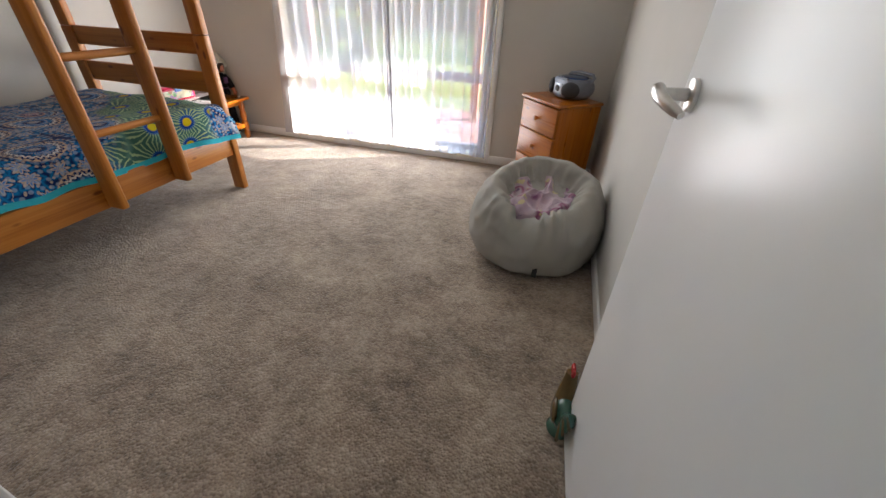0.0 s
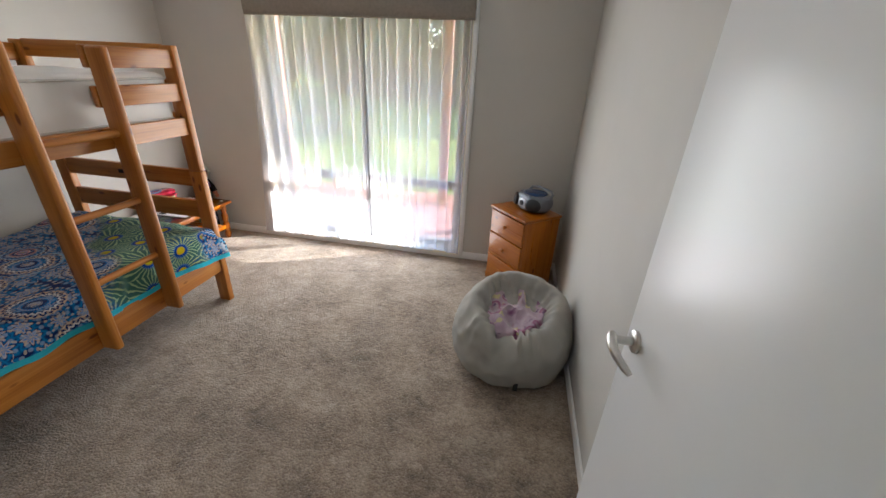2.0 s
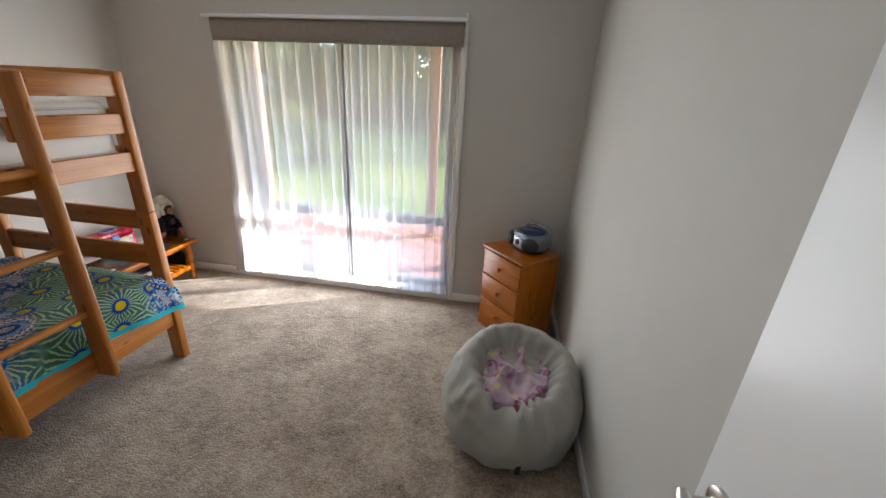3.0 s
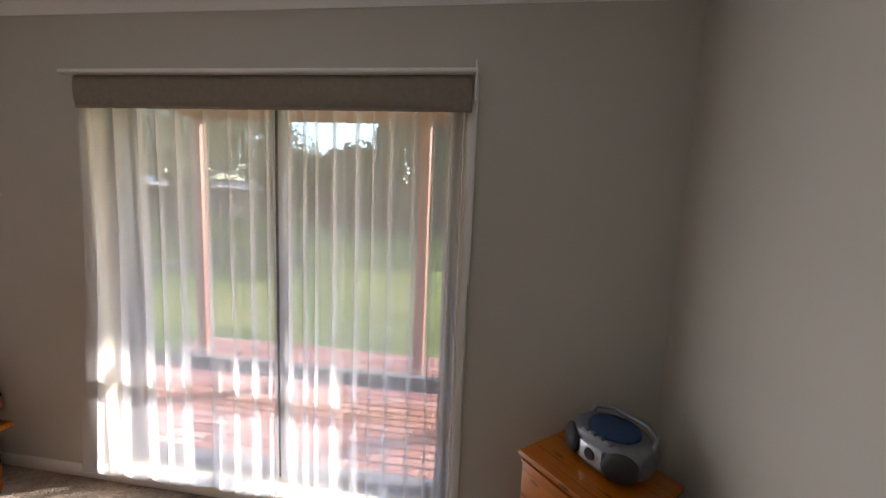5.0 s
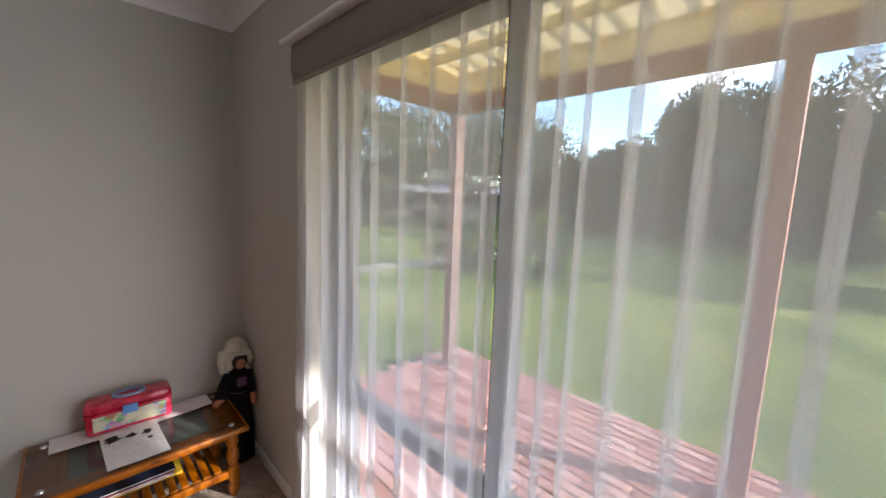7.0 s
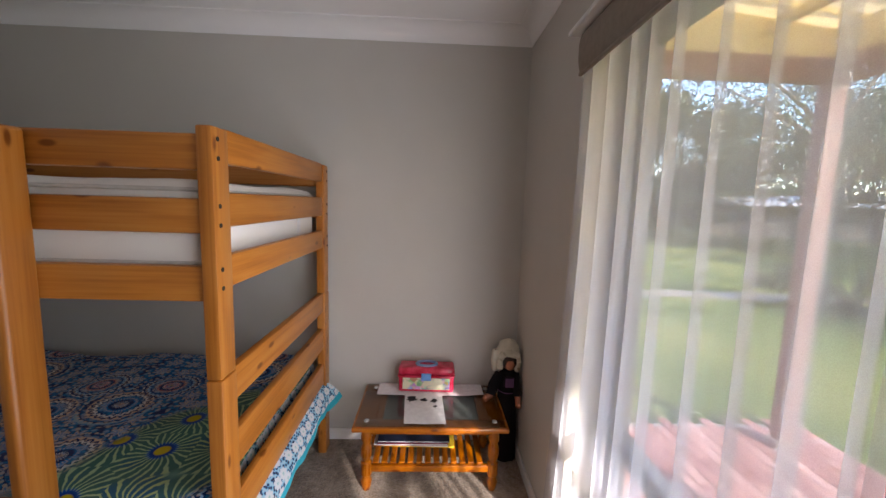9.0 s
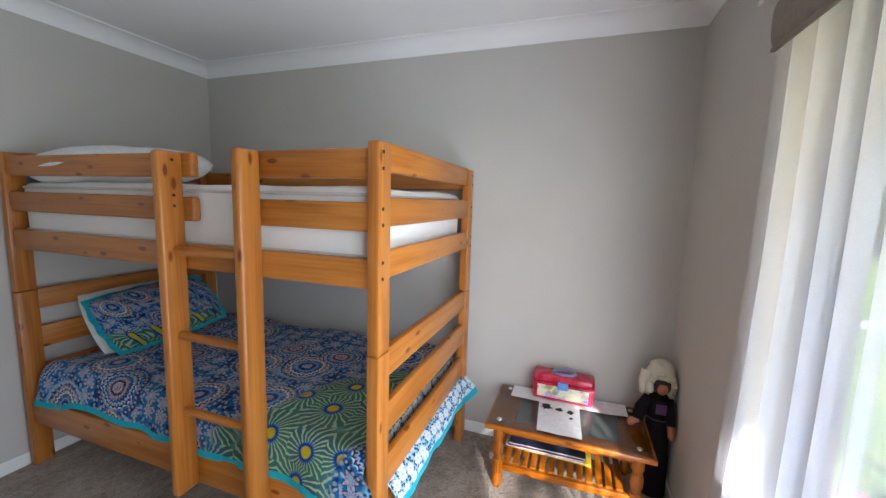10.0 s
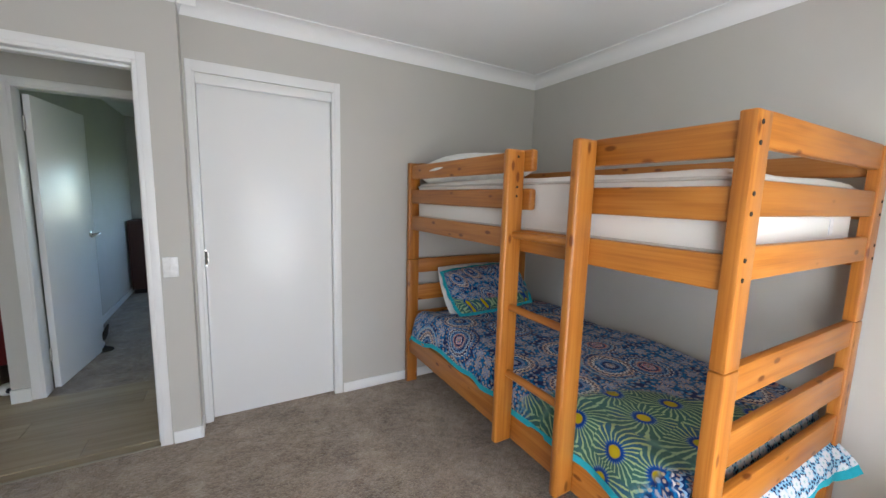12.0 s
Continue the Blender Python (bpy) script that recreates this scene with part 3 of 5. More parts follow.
def lever(parent, y, z, s, to):
    """Rose, neck and curved lever on the face whose outward x sign is s; the lever points along to."""
    fx = 0.0 if s < 0 else 0.036
    h = part("handle", tube([(fx, y, z), (fx + s * 0.007, y, z), (fx + s * 0.009, y, z)], [0.027, 0.027, 0.024], 24), steel, parent, "brushed steel lever handle", local=True)
    part("neck", tube([(fx + s * 0.008, y, z), (fx + s * 0.05, y, z)], [0.011, 0.010], 16), steel, h, local=True)
    bm = bmesh.new()
    pts = [(fx + s * (0.052 + 0.012 * math.sin(k / 8 * 3.0) - 0.014 * (k / 8) ** 2), y + to * (-0.012 + 0.112 * k / 8), z + 0.006 - 0.02 * (k / 8) ** 2) for k in range(9)]
    add_tube(bm, pts, [0.009, 0.0115, 0.0115, 0.011, 0.0105, 0.01, 0.0095, 0.009, 0.006], 14)
    part("lever", bm, steel, h, local=True)


lever(leaf, 0.7, 1.037, -1, -1)
lever(leaf, 0.7, 1.037, 1, -1)
for z in (0.2, 1.0, 1.75):
    part("hinge", tube([(0.02, -0.006, z), (0.02, -0.006, z + 0.09)], 0.007, 10), steel, leaf, local=True)

# light switch
sw = thing("light_switch", "white plastic light switch beside the doorway", "light switch", (-0.943, YD, 0.95))
part("plate", box((-0.977, YD, 0.948), (-0.908, YD + 0.009, 1.056), 0.003), switch_plastic, sw)
part("rocker", box((-0.949, YD + 0.008, 0.99), (-0.936, YD + 0.0125, 1.014), 0.002), switch_plastic, sw)

# ---- hall and the room across it ----
oak = wood("hall_oak", 0, (0.26, 0.2, 0.13), (0.36, 0.29, 0.2), (0.45, 0.37, 0.27), 0.42, 1.0, False, 0.1)
hall_floor = setting("floor_hall", box((XR + 0.1, EY + 0.115, -0.12), (3.2, YD - 0.008, -0.008)), oak, "light oak plank hall floor", "floor")
setting("threshold_trim", box((DL + 0.018, YD - 0.01, -0.01), (DR - 0.018, YD + 0.004, 0.004), 0.002), plain("threshold_metal", (0.45, 0.4, 0.32), 0.4, 0.6), "thin threshold strip between carpet and boards", "threshold")
setting("wall_hall", boxes(((-3.1, EY, -0.12), (-0.845, EY + 0.115, H)), ((-0.845, EY, DH), (-0.085, EY + 0.115, H)), ((-0.085, EY, -0.12), (0.06, EY + 0.115, H)), ((0.06, EY, DH), (1.0, EY + 0.115, H)), ((1.0, EY, -0.12), (3.3, EY + 0.115, H))),
        wall_paint, "greige hall wall with two doorways")
setting("wall_hall_west", box((XR, EY + 0.115, -0.12), (XR + 0.1, YS - 0.7, H)), wall_paint, "plain hall end wall")
setting("wall_hall_near", boxes(((0.12, YD - 0.11, -0.12), (3.3, YD, H)),), wall_paint, "greige hall wall")
# the gap in this unseen end wall is added to brighten the hall
setting("wall_hall_east", boxes(((3.2, EY + 0.115, -0.12), (3.3, -3.75, H)), ((3.2, -3.4, -0.12), (3.3, YD - 0.11, H)), ((3.2, -3.75, 2.1), (3.3, -3.4, H))), wall_paint, "unseen hall end wall with a gap added to let daylight in")
setting("ceiling_hall", box((-3.1, EY, H), (3.3, YD - 0.11, H + 0.1)), ceiling_paint, "white hall ceiling")
hall_trim = thing("trim_hall_doorway", "white painted door casing across the hall", "door frame", (-0.085, EY + 0.115, 0), kind="structure")
hy = EY + 0.115
for nm, lo, hi in (("casing", (-0.085, hy, 0), (-0.035, hy + CT, DH + CW)), ("casing", (-0.895, hy, 0), (-0.845, hy + CT, DH + CW)), ("casing", (-0.845, hy, DH), (-0.085, hy + CT, DH + CW)),
                   ("jamb", (-0.103, EY - 0.004, 0), (-0.083, hy + 0.004, DH)), ("jamb", (-0.847, EY - 0.004, 0), (-0.827, hy + 0.004, DH)), ("head_jamb", (-0.827, EY - 0.004, DH - 0.018), (-0.103, hy + 0.004, DH + 0.002))):
    part(nm, box(lo, hi, 0.003), trim_paint, hall_trim)
setting("baseboard_hall", boxes(((-0.035, hy, -0.008), (0.06, hy + 0.02, 0.09))), trim_paint, "white hall skirting", "baseboard")
far_leaf = thing("door_across_hall", "white flush door standing open into the far room", "door", (-0.108, EY, 0.012), kind="structure")
far_leaf.matrix_basis = pose(-0.108, EY - 0.01, 0.012, 0, 0, 180 - 7.0)
part("door_leaf", box((0, 0, 0), (0.036, 0.72, 1.98), 0.002), door_paint, far_leaf, local=True)
lever(far_leaf, 0.65, 1.02, 1, -1)
for z in (0.2, 1.75):
    part("hinge", tube([(0.0, -0.008, z), (0.0, -0.008, z + 0.09)], 0.008, 10), steel, far_leaf, local=True)
# far room: carpet, walls, a window in its end wall
setting("floor_far_room", box((-3.0, -7.6, -0.12), (0.0, EY + 0.115, -0.004)), carpet_pile, "taupe carpet of the far room", "carpet")
setting("wall_far_room_east", boxes(((-0.02, -7.6, -0.12), (0.0, EY, H)), ((0.0, -7.6, -0.12), (0.08, -5.2, H))), wall_paint, "far room side wall")
# opening and pane added out of view, to widen the reflection on the far door
setting("wall_far_room_west", boxes(((-3.1, -7.6, -0.12), (-3.0, -7.5, H)), ((-3.1, -6.0, -0.12), (-3.0, EY, H)), ((-3.1, -7.5, -0.12), (-3.0, -6.0, 1.15)), ((-3.1, -7.5, 1.95), (-3.0, -6.0, H))), wall_paint, "far room side wall with an added window opening")
setting("window_far_room_side", box((-3.07, -7.5, 1.15), (-3.06, -6.0, 1.95)), pane_glass("dimming_side_glass", 0.05, (0.85, 0.86, 0.87)), "unseen side window added to widen the far door's reflection", "window")
setting("wall_far_room_end", boxes(((-3.0, -7.7, -0.12), (-2.95, -7.6, H)), ((-1.45, -7.7, -0.12), (0.08, -7.6, H)), ((-2.95, -7.7, -0.12), (-1.45, -7.6, 1.15)), ((-2.95, -7.7, 1.95), (-1.45, -7.6, H))), wall_paint, "far room end wall with window")
# the tint of both far panes is there to dim the daylight coming in
setting("window_far_room", box((-2.95, -7.68, 1.15), (-1.45, -7.67, 1.95)), pane_glass("dimming_glass", 0.05, (0.85, 0.86, 0.87)), "window of the far room", "window")
setting("ceiling_far_room", box((-3.1, -7.7, H), (0.08, EY, H + 0.1)), ceiling_paint, "white far room ceiling")
setting("baseboard_far_room", box((-0.034, -7.6, 0), (-0.022, EY - 0.8, SK)), trim_paint, "white skirting", "baseboard")
# side room glimpsed past the casing
setting("wall_side_room", boxes(((0.06, -5.2, -0.12), (1.1, -5.1, H)), ((1.0, -5.1, -0.12), (1.1, EY, H)), ((0.0, -5.1, -0.12), (0.06, EY, H))), wall_paint, "plain side room wall")
setting("floor_side_room", box((0.06, -5.1, -0.12), (1.0, EY + 0.115, -0.006)), oak, "light oak side room floor", "floor")
setting("ceiling_side_room", box((0.08, -5.2, H), (1.1, EY, H + 0.1)), ceiling_paint, "white side room ceiling")
cab = thing("cabinet", "dark red painted low cabinet in the side room", "cabinet", (0.5, -4.6, 0))
red_paint = plain("dark_red_paint", (0.16, 0.012, 0.012), 0.4)
part("body", box((0.1, -4.9, 0.16), (0.95, -4.35, 0.95), 0.006), red_paint, cab)
for x in (0.12, 0.88):
    for y in (-4.88, -4.41):
        part("leg", box((x, y, -0.006), (x + 0.04, y + 0.04, 0.16), 0.003), red_paint, cab)
shoe = thing("toy", "small white and dark toy on the boards", "toy", (0.14, -4.22, 0))
bm = bmesh.new()
add_ball(bm, (0.14, -4.22, 0.035), (0.05, 0.06, 0.041))
part("shell", bm, switch_plastic, shoe)
bm = bmesh.new()
add_ball(bm, (0.115, -4.17, 0.04), (0.018, 0.018, 0.018))
part("eye", bm, ink, shoe)
fig = bmesh.new()
add_tube(fig, [(-0.2, -4.87, -0.004), (-0.2, -4.87, 0.03), (-0.2, -4.87, 0.1), (-0.19, -4.87, 0.19)], [0.05, 0.045, 0.03, 0.035], 12)
add_tube(fig, [(-0.2, -4.87, 0.08), (-0.24, -4.86, 0.15), (-0.27, -4.86, 0.24)], [0.025, 0.022, 0.006], 10)
add_tube(fig, [(-0.19, -4.87, 0.15), (-0.17, -4.87, 0.21), (-0.165, -4.87, 0.23)], [0.03, 0.024, 0.006], 10)
add_ball(fig, (-0.25, -4.84, 0.02), (0.05, 0.03, 0.024))
tagged(new("doorstop_figurine", finish("doorstop_figurine", fig, plain("dark_iron", (0.03, 0.028, 0.026), 0.6, 0.4), 50)), "dark cast figurine doorstop by the far door", "figurine")
cupb = thing("dark_cupboard", "dark stained cupboard deep in the far room", "cupboard", (-0.3, -7.3, 0))
part("body", box((-0.62, -7.55, 0.06), (-0.05, -7.1, 1.0), 0.006), plain("dark_stain", (0.09, 0.035, 0.025), 0.5), cupb)
part("plinth", box((-0.6, -7.55, -0.004), (-0.07, -7.13, 0.06)), plain("dark_plinth", (0.02, 0.012, 0.01), 0.6), cupb)

# ---- window ----
win = thing("window_1", "dark aluminium window of two tall lights with a mid rail", "window", (WL, 0.1, WB), kind="structure")
FY0, FY1 = 0.12, 0.17
MX = -1.782
for nm, lo, hi in (("frame", (WL, FY0, WB), (WL + 0.045, FY1 + 0.03, WT)), ("frame", (WR - 0.045, FY0, WB), (WR, FY1 + 0.03, WT)),
                   ("frame", (WL + 0.045, FY0, WB), (WR - 0.045, FY1 + 0.03, WB + 0.045)), ("frame", (WL + 0.045, FY0, WT - 0.05), (WR - 0.045, FY1 + 0.03, WT)),
                   ("mullion", (MX - 0.026, FY0 - 0.006, WB + 0.045), (MX + 0.026, FY1 + 0.015, WT - 0.05)),
                   ("stile", (WL + 0.105, FY0 + 0.004, WB + 0.045), (WL + 0.135, FY1 + 0.01, WT - 0.05)),
                   ("stile", (WR - 0.1, FY0 + 0.004, WB + 0.045), (WR - 0.045, FY1 + 0.01, WT - 0.05)),
                   ("mid_rail", (WL + 0.045, FY0 + 0.003, 0.605), (MX - 0.026, FY1 + 0.005, 0.675)), ("mid_rail", (MX + 0.026, FY0 + 0.003, 0.605), (WR - 0.045, FY1 + 0.005, 0.675))):
    part(nm, box(lo, hi, 0.004), alu, win, "dark grey aluminium")
part("latch", tube([(MX + 0.05, FY0 - 0.006, 0.65), (MX + 0.05, FY0 - 0.02, 0.65)], [0.03, 0.026], 18), plain("black_latch", (0.02, 0.02, 0.022), 0.4), win, "black round latch")
part("pull_handle", box((WR - 0.083, FY0 - 0.018, 1.0), (WR - 0.063, FY0 + 0.005, 1.16), 0.006), bpy.data.materials["black_latch"], win, "black sash pull")
for x0, x1 in ((WL + 0.045, MX - 0.026), (MX + 0.026, WR - 0.045)):
    for z0, z1 in ((WB + 0.045, 0.605), (0.675, WT - 0.05)):
        p = part("pane", box((x0, FY0 + 0.023, z0), (x1, FY0 + 0.027, z1)), glass, win, "clear glass")
        p.visible_shadow = False
for nm, lo, hi in (("reveal", (WL - 0.002, 0.003, WB), (WL + 0.012, FY0, WT)), ("reveal", (WR - 0.012, 0.003, WB), (WR + 0.002, FY0, WT)), ("reveal", (WL + 0.012, 0.003, WT - 0.012), (WR - 0.012, FY0, WT + 0.002)), ("sill", (WL, -0.02, WB - 0.012), (WR, FY0, WB + 0.008))):
    part(nm, box(lo, hi, 0.002), cream_reveal, win, "cream painted reveal")
for nm, lo, hi in (("architrave", (WR, -0.014, 0), (WR + 0.035, 0, WT + 0.045)), ("architrave", (WL, -0.014, WT), (WR, 0, WT + 0.045)), ("apron", (WL, -0.014, 0), (WR, 0, WB - 0.012))):
    part(nm, box(lo, hi, 0.003), trim_paint, win, "white painted architrave")

blind = thing("roller_blind", "brown fabric roller blind rolled up under a white head rail", "blind", (-1.77, -0.05, 1.92))
part("head_rail", box((-2.735, -0.075, 2.052), (-0.83, -0.014, 2.07), 0.006), trim_paint, blind, "white head rail")
part("fabric", sheet(60, 14, lambda u, v: (-2.69 + 1.838 * u, -0.038 - 0.012 * math.sin(math.pi * min(1, v * 1.05)) ** 0.5 + 0.0012 * noise.noise((u * 9, v * 3, 0)), 2.052 - 0.138 * v)), blind_cloth, blind)
part("bottom_bar", box((-2.69, -0.046, 1.908), (-0.852, -0.034, 1.92), 0.003), blind_cloth, blind)
part("roll", tube([(-2.688, -0.032, 1.99), (-0.854, -0.028, 1.99)], 0.012, 16), blind_cloth, blind)
for x in (-0.842,):
    part("bracket", box((x, -0.07, 1.95), (x + 0.008, -0.014, 2.1), 0.002), trim_paint, blind, "white end bracket")
part("cord", tube([(-0.835, -0.03, 2.0), (-0.833, -0.03, 1.2), (-0.834, -0.03, 0.5)], 0.0025, 6), switch_plastic, blind, "thin white cord")

# sheer curtain: two panels in deep overlapping folds, parted slightly beside the mullion
def curtain_panel(x0, x1, seed, flare, gather):
    """A point function for one panel between x0 and x1; v runs from the head to the hem."""
    rc, cuts, x = random.Random(seed), [], 0.0
    while x < 1.0:
        x += rc.uniform(0.06, 0.15) * (1.0 - gather * max(0.0, x - 0.75) * 2.4)
        cuts.append((min(x, 1.0), rc.uniform(0.6, 1.5)))
    span = x1 - x0

    def at(u, v):
        a = 0.0
        for b, k in cuts:
            if u <= b:
                break
            a = b
        t, wdt, low = (u - a) / (b - a + 1e-9), (b - a) * span, v ** 1.3
        w = 2 * math.pi * t
        sway = 0.02 * noise.noise((u * 3 + seed, v * 1.2, 3.0)) * low * math.sin(math.pi * u)
        x = x0 + span * u + flare * max(0.0, 1 - u * 2.6) * low ** 1.5 + sway + wdt * (0.26 + 0.14 * k * (0.4 + 0.6 * low)) * math.sin(w)
        y = -0.006 - (0.009 + 0.009 * k * (0.5 + 0.6 * low)) * math.cos(w) + 0.010 * noise.noise((u * 4.5 + seed, v * 2, 0)) * low
        return (x, min(y, 0.028), 1.985 - 1.94 * v - 0.012 * noise.noise((u * 15 + seed, 0, 0)) * low)
    return at


curt = thing("sheer_curtain", "white sheer voile curtain in two folded panels", "curtain", (-1.78, 0, 0.03))
for panel in (curtain_panel(-2.705, -1.727, 5, -0.12, 0.0), curtain_panel(-1.7, -0.87, 9, 0.0, 0.4)):
    part("voile", sheet(330, 30, panel), voile, curt, smooth=180)
    part("hem", sheet(330, 2, lambda u, v: (lambda p: (p[0], p[1] - 0.0012, p[2]))(panel(u, 0.965 + 0.034 * v))), voile, curt, "doubled hem", smooth=180)
part("curtain_wire", tube([(-2.7, 0.0, 1.986), (-0.87, 0.0, 1.986)], 0.005, 8), switch_plastic, curt)

# ---- bunk bed ----
bed = thing("bunk_bed", "varnished honey pine bunk bed with ladder", "bunk bed", (-2.9, -2.16, 0))
PX = ((-2.435, -2.35), (-3.475, -3.39))
PY = ((-1.145, -1.10), (-3.2, -3.155))
for px in PX:
    for py in PY:
        part("leg", box((px[0], py[0], 0), (px[1], py[1], 0.947), 0.006), pine_z, bed)
        p = part("post", box((px[0] + 0.001, py[0] + 0.001, 0.949), (px[1] - 0.001, py[1] - 0.001, 1.645), 0.006), pine_z, bed)
        out = 1 if py[0] > -2 else -1
        fy = py[1] if out > 0 else py[0]
        for z in (1.613, 1.562, 1.435, 1.383, 1.261, 1.208):
            cx = (px[0] + px[1]) / 2 + (0.015 if px[0] > -3 else -0.015)
            # solid dark disc on the post, with the hole's shade as its colour
            part("bolt_hole", tube([(cx, fy - out * 0.01, z), (cx, fy + out * 0.0012, z)], 0.0065, 10), hole_shade_and_trim, p)
for px in PX:
    rx0, rx1 = (-2.398, -2.362) if px[0] > -3 else (-3.463, -3.427)
    front = px[0] > -3
    for z0, z1 in ((1.53, 1.625), (1.36, 1.455)):
        if front:
            part("guard_rail", box((rx0, -3.155, z0), (rx1, -1.91, z1), 0.012, 3), pine_y, bed)
            part("guard_rail", box((rx0, -1.61, z0), (rx1, -1.145, z1), 0.008), pine_y, bed)
        else:
            part("guard_rail", box((rx0, -3.155, z0), (rx1, -1.145, z1), 0.008), pine_y, bed)
    part("side_rail", box((rx0, -3.155, 1.172), (rx1, -1.145, 1.27), 0.006), pine_y, bed)
    part("side_rail", box((rx0, -3.155, 0.245), (rx1, -1.145, 0.385), 0.006), pine_y, bed)
for py in PY:
    ry0, ry1 = (-1.138, -1.108) if py[0] > -2 else (-3.192, -3.162)
    for z0, z1 in ((1.555, 1.65), (1.375, 1.473), (1.2, 1.295), (0.845, 0.952), (0.632, 0.75), (0.425, 0.545), (0.235, 0.375)):
        part("end_rail", box((-3.39, ry0, z0), (-2.435, ry1, z1), 0.007), pine_x, bed)
part("badge", box((-2.98, -1.1405, 0.885), (-2.9, -1.138, 0.91), 0.001), hole_shade_and_trim, bed, "small dark maker plate")
# mattress bases
for z in (1.22, 0.315):
    for k in range(13):
        y = -3.05 + k * 0.15
        part("bed_slat", box((-3.425, y, z), (-2.4, y + 0.07, z + 0.018), 0.002), pine_x, bed)
lad = part("ladder", box((-2.36, -1.988, 0.25), (-2.264, -1.95, 1.622), 0.012, 3), pine_z, bed)
part("upright", box((-2.36, -1.61, 0.25), (-2.264, -1.572, 1.622), 0.012, 3), pine_z, lad)
for z in (1.25, 0.915, 0.6):
    part("rung", tube([(-2.318, -1.96, z), (-2.318, -1.6, z)], 0.017, 14), pine_y, lad)
for z in (1.59, 1.46, 1.42, 1.25, 0.915, 0.6):
    part("peg", tube([(-2.318, -1.951, z), (-2.318, -1.9485, z)], 0.006, 8), hole_shade_and_trim, lad)


def mattress(name, lo, hi, label):
    th = thing(name, label, "mattress", ((lo[0] + hi[0]) / 2, (lo[1] + hi[1]) / 2, lo[2]))
    bm = box(lo, hi, 0.035, 4)
    bmesh.ops.subdivide_edges(bm, edges=[e for e in bm.edges if e.calc_length() > 0.4], cuts=24, use_grid_fill=True)
    for v in bm.verts:
        if v.co.z > hi[2] - 0.06:
            v.co.z += 0.008 * noise.noise(v.co * 3.1) + 0.003 * noise.noise(v.co * 14)
        v.co.x += 0.006 * noise.noise(v.co * 4 + Vector((5, 0, 0)))
    part("body", bm, mattress_white, th)
    for z in (lo[2] + 0.03, hi[2] - 0.028):
        i = 0.006
        x0, x1, y0, y1 = lo[0] - 0.001 + i, hi[0] + 0.001 - i, lo[1] - 0.001 + i, hi[1] + 0.001 - i
        c, pts = 0.03, []
        for cx, cy, a0 in ((x1 - c, y1 - c, 0), (x0 + c, y1 - c, 90), (x0 + c, y0 + c, 180), (x1 - c, y0 + c, 270)):
            pts += [(cx + (c + i) * math.cos(radians(a0 + a)), cy + (c + i) * math.sin(radians(a0 + a)), z + 0.004 * noise.noise((cx + a / 50, cy, z))) for a in (0, 30, 60, 90)]
        part("piping", tube(pts + pts[:1], 0.006, 8), plain("piping_cloth", (0.62, 0.6, 0.56), 0.9), th)
    return th


mattress("upper_mattress", (-3.42, -3.14, 1.24), (-2.405, -1.165, 1.505), "white quilted mattress on the upper bunk")
tagged(new("mattress_tag", finish("mattress_tag", box((-3.2, -1.166, 1.3), (-3.165, -1.162, 1.37)), paper_white)), "small white care tag on the upper mattress", "tag")
mattress("lower_mattress", (-3.42, -3.14, 0.335), (-2.405, -1.165, 0.49), "white mattress on the lower bunk")
pl = tagged(new("pillow", finish("pillow", moved(cushion(0.5, 0.72, 0.2, seed=2.0), pose(-2.72, -2.86, 1.6, 4, -4, 86)), pillow_white, 60)), "plain white pillow on the bare upper mattress", "pillow")
pl2 = tagged(new("pillow", finish("pillow", moved(cushion(0.42, 0.7, 0.12, seed=4.0), pose(-2.92, -3.035, 0.715, -56, 0, 0) @ pose(0, 0, 0, 0, 0, 90)), pillow_white, 60)), "plain white pillow behind the printed one", "pillow")
pc = thing("printed_pillow", "blue mandala print pillow with turquoise flange", "pillow", (-2.85, -2.9, 0.6))
pm = pose(-2.9, -2.915, 0.745, -47, 2, 2) @ pose(0, 0, 0, 0, 0, 90)
part("cover", moved(cushion(0.36, 0.68, 0.17, seed=7.0, wrinkle=0.012), pm), pillow_print, pc, smooth=60)


def flange(u, v):
    a = 2 * math.pi * u
    c, s = math.cos(a), math.sin(a)
    k = 1 / max(abs(c), abs(s)) ** 0.82
    q = 1 + 0.14 * v
    return pm @ Vector((0.18 * c * k * q * 0.985, 0.34 * s * k * (1 + 0.095 * v) * 0.985, 0.006 * math.sin(a * 14) * v))


part("flange", sheet(120, 2, flange), turquoise, pc, "turquoise cotton flange", smooth=60)

# duvet over the lower bunk, hem hanging past the side and the foot end
duv = thing("duvet", "blue mandala print duvet with turquoise hem, spread on the lower bunk", "duvet", (-2.9, -2.1, 0.5))
DX0, DX1, DY0, DY1 = -3.425, -2.39, -3.13, -1.15


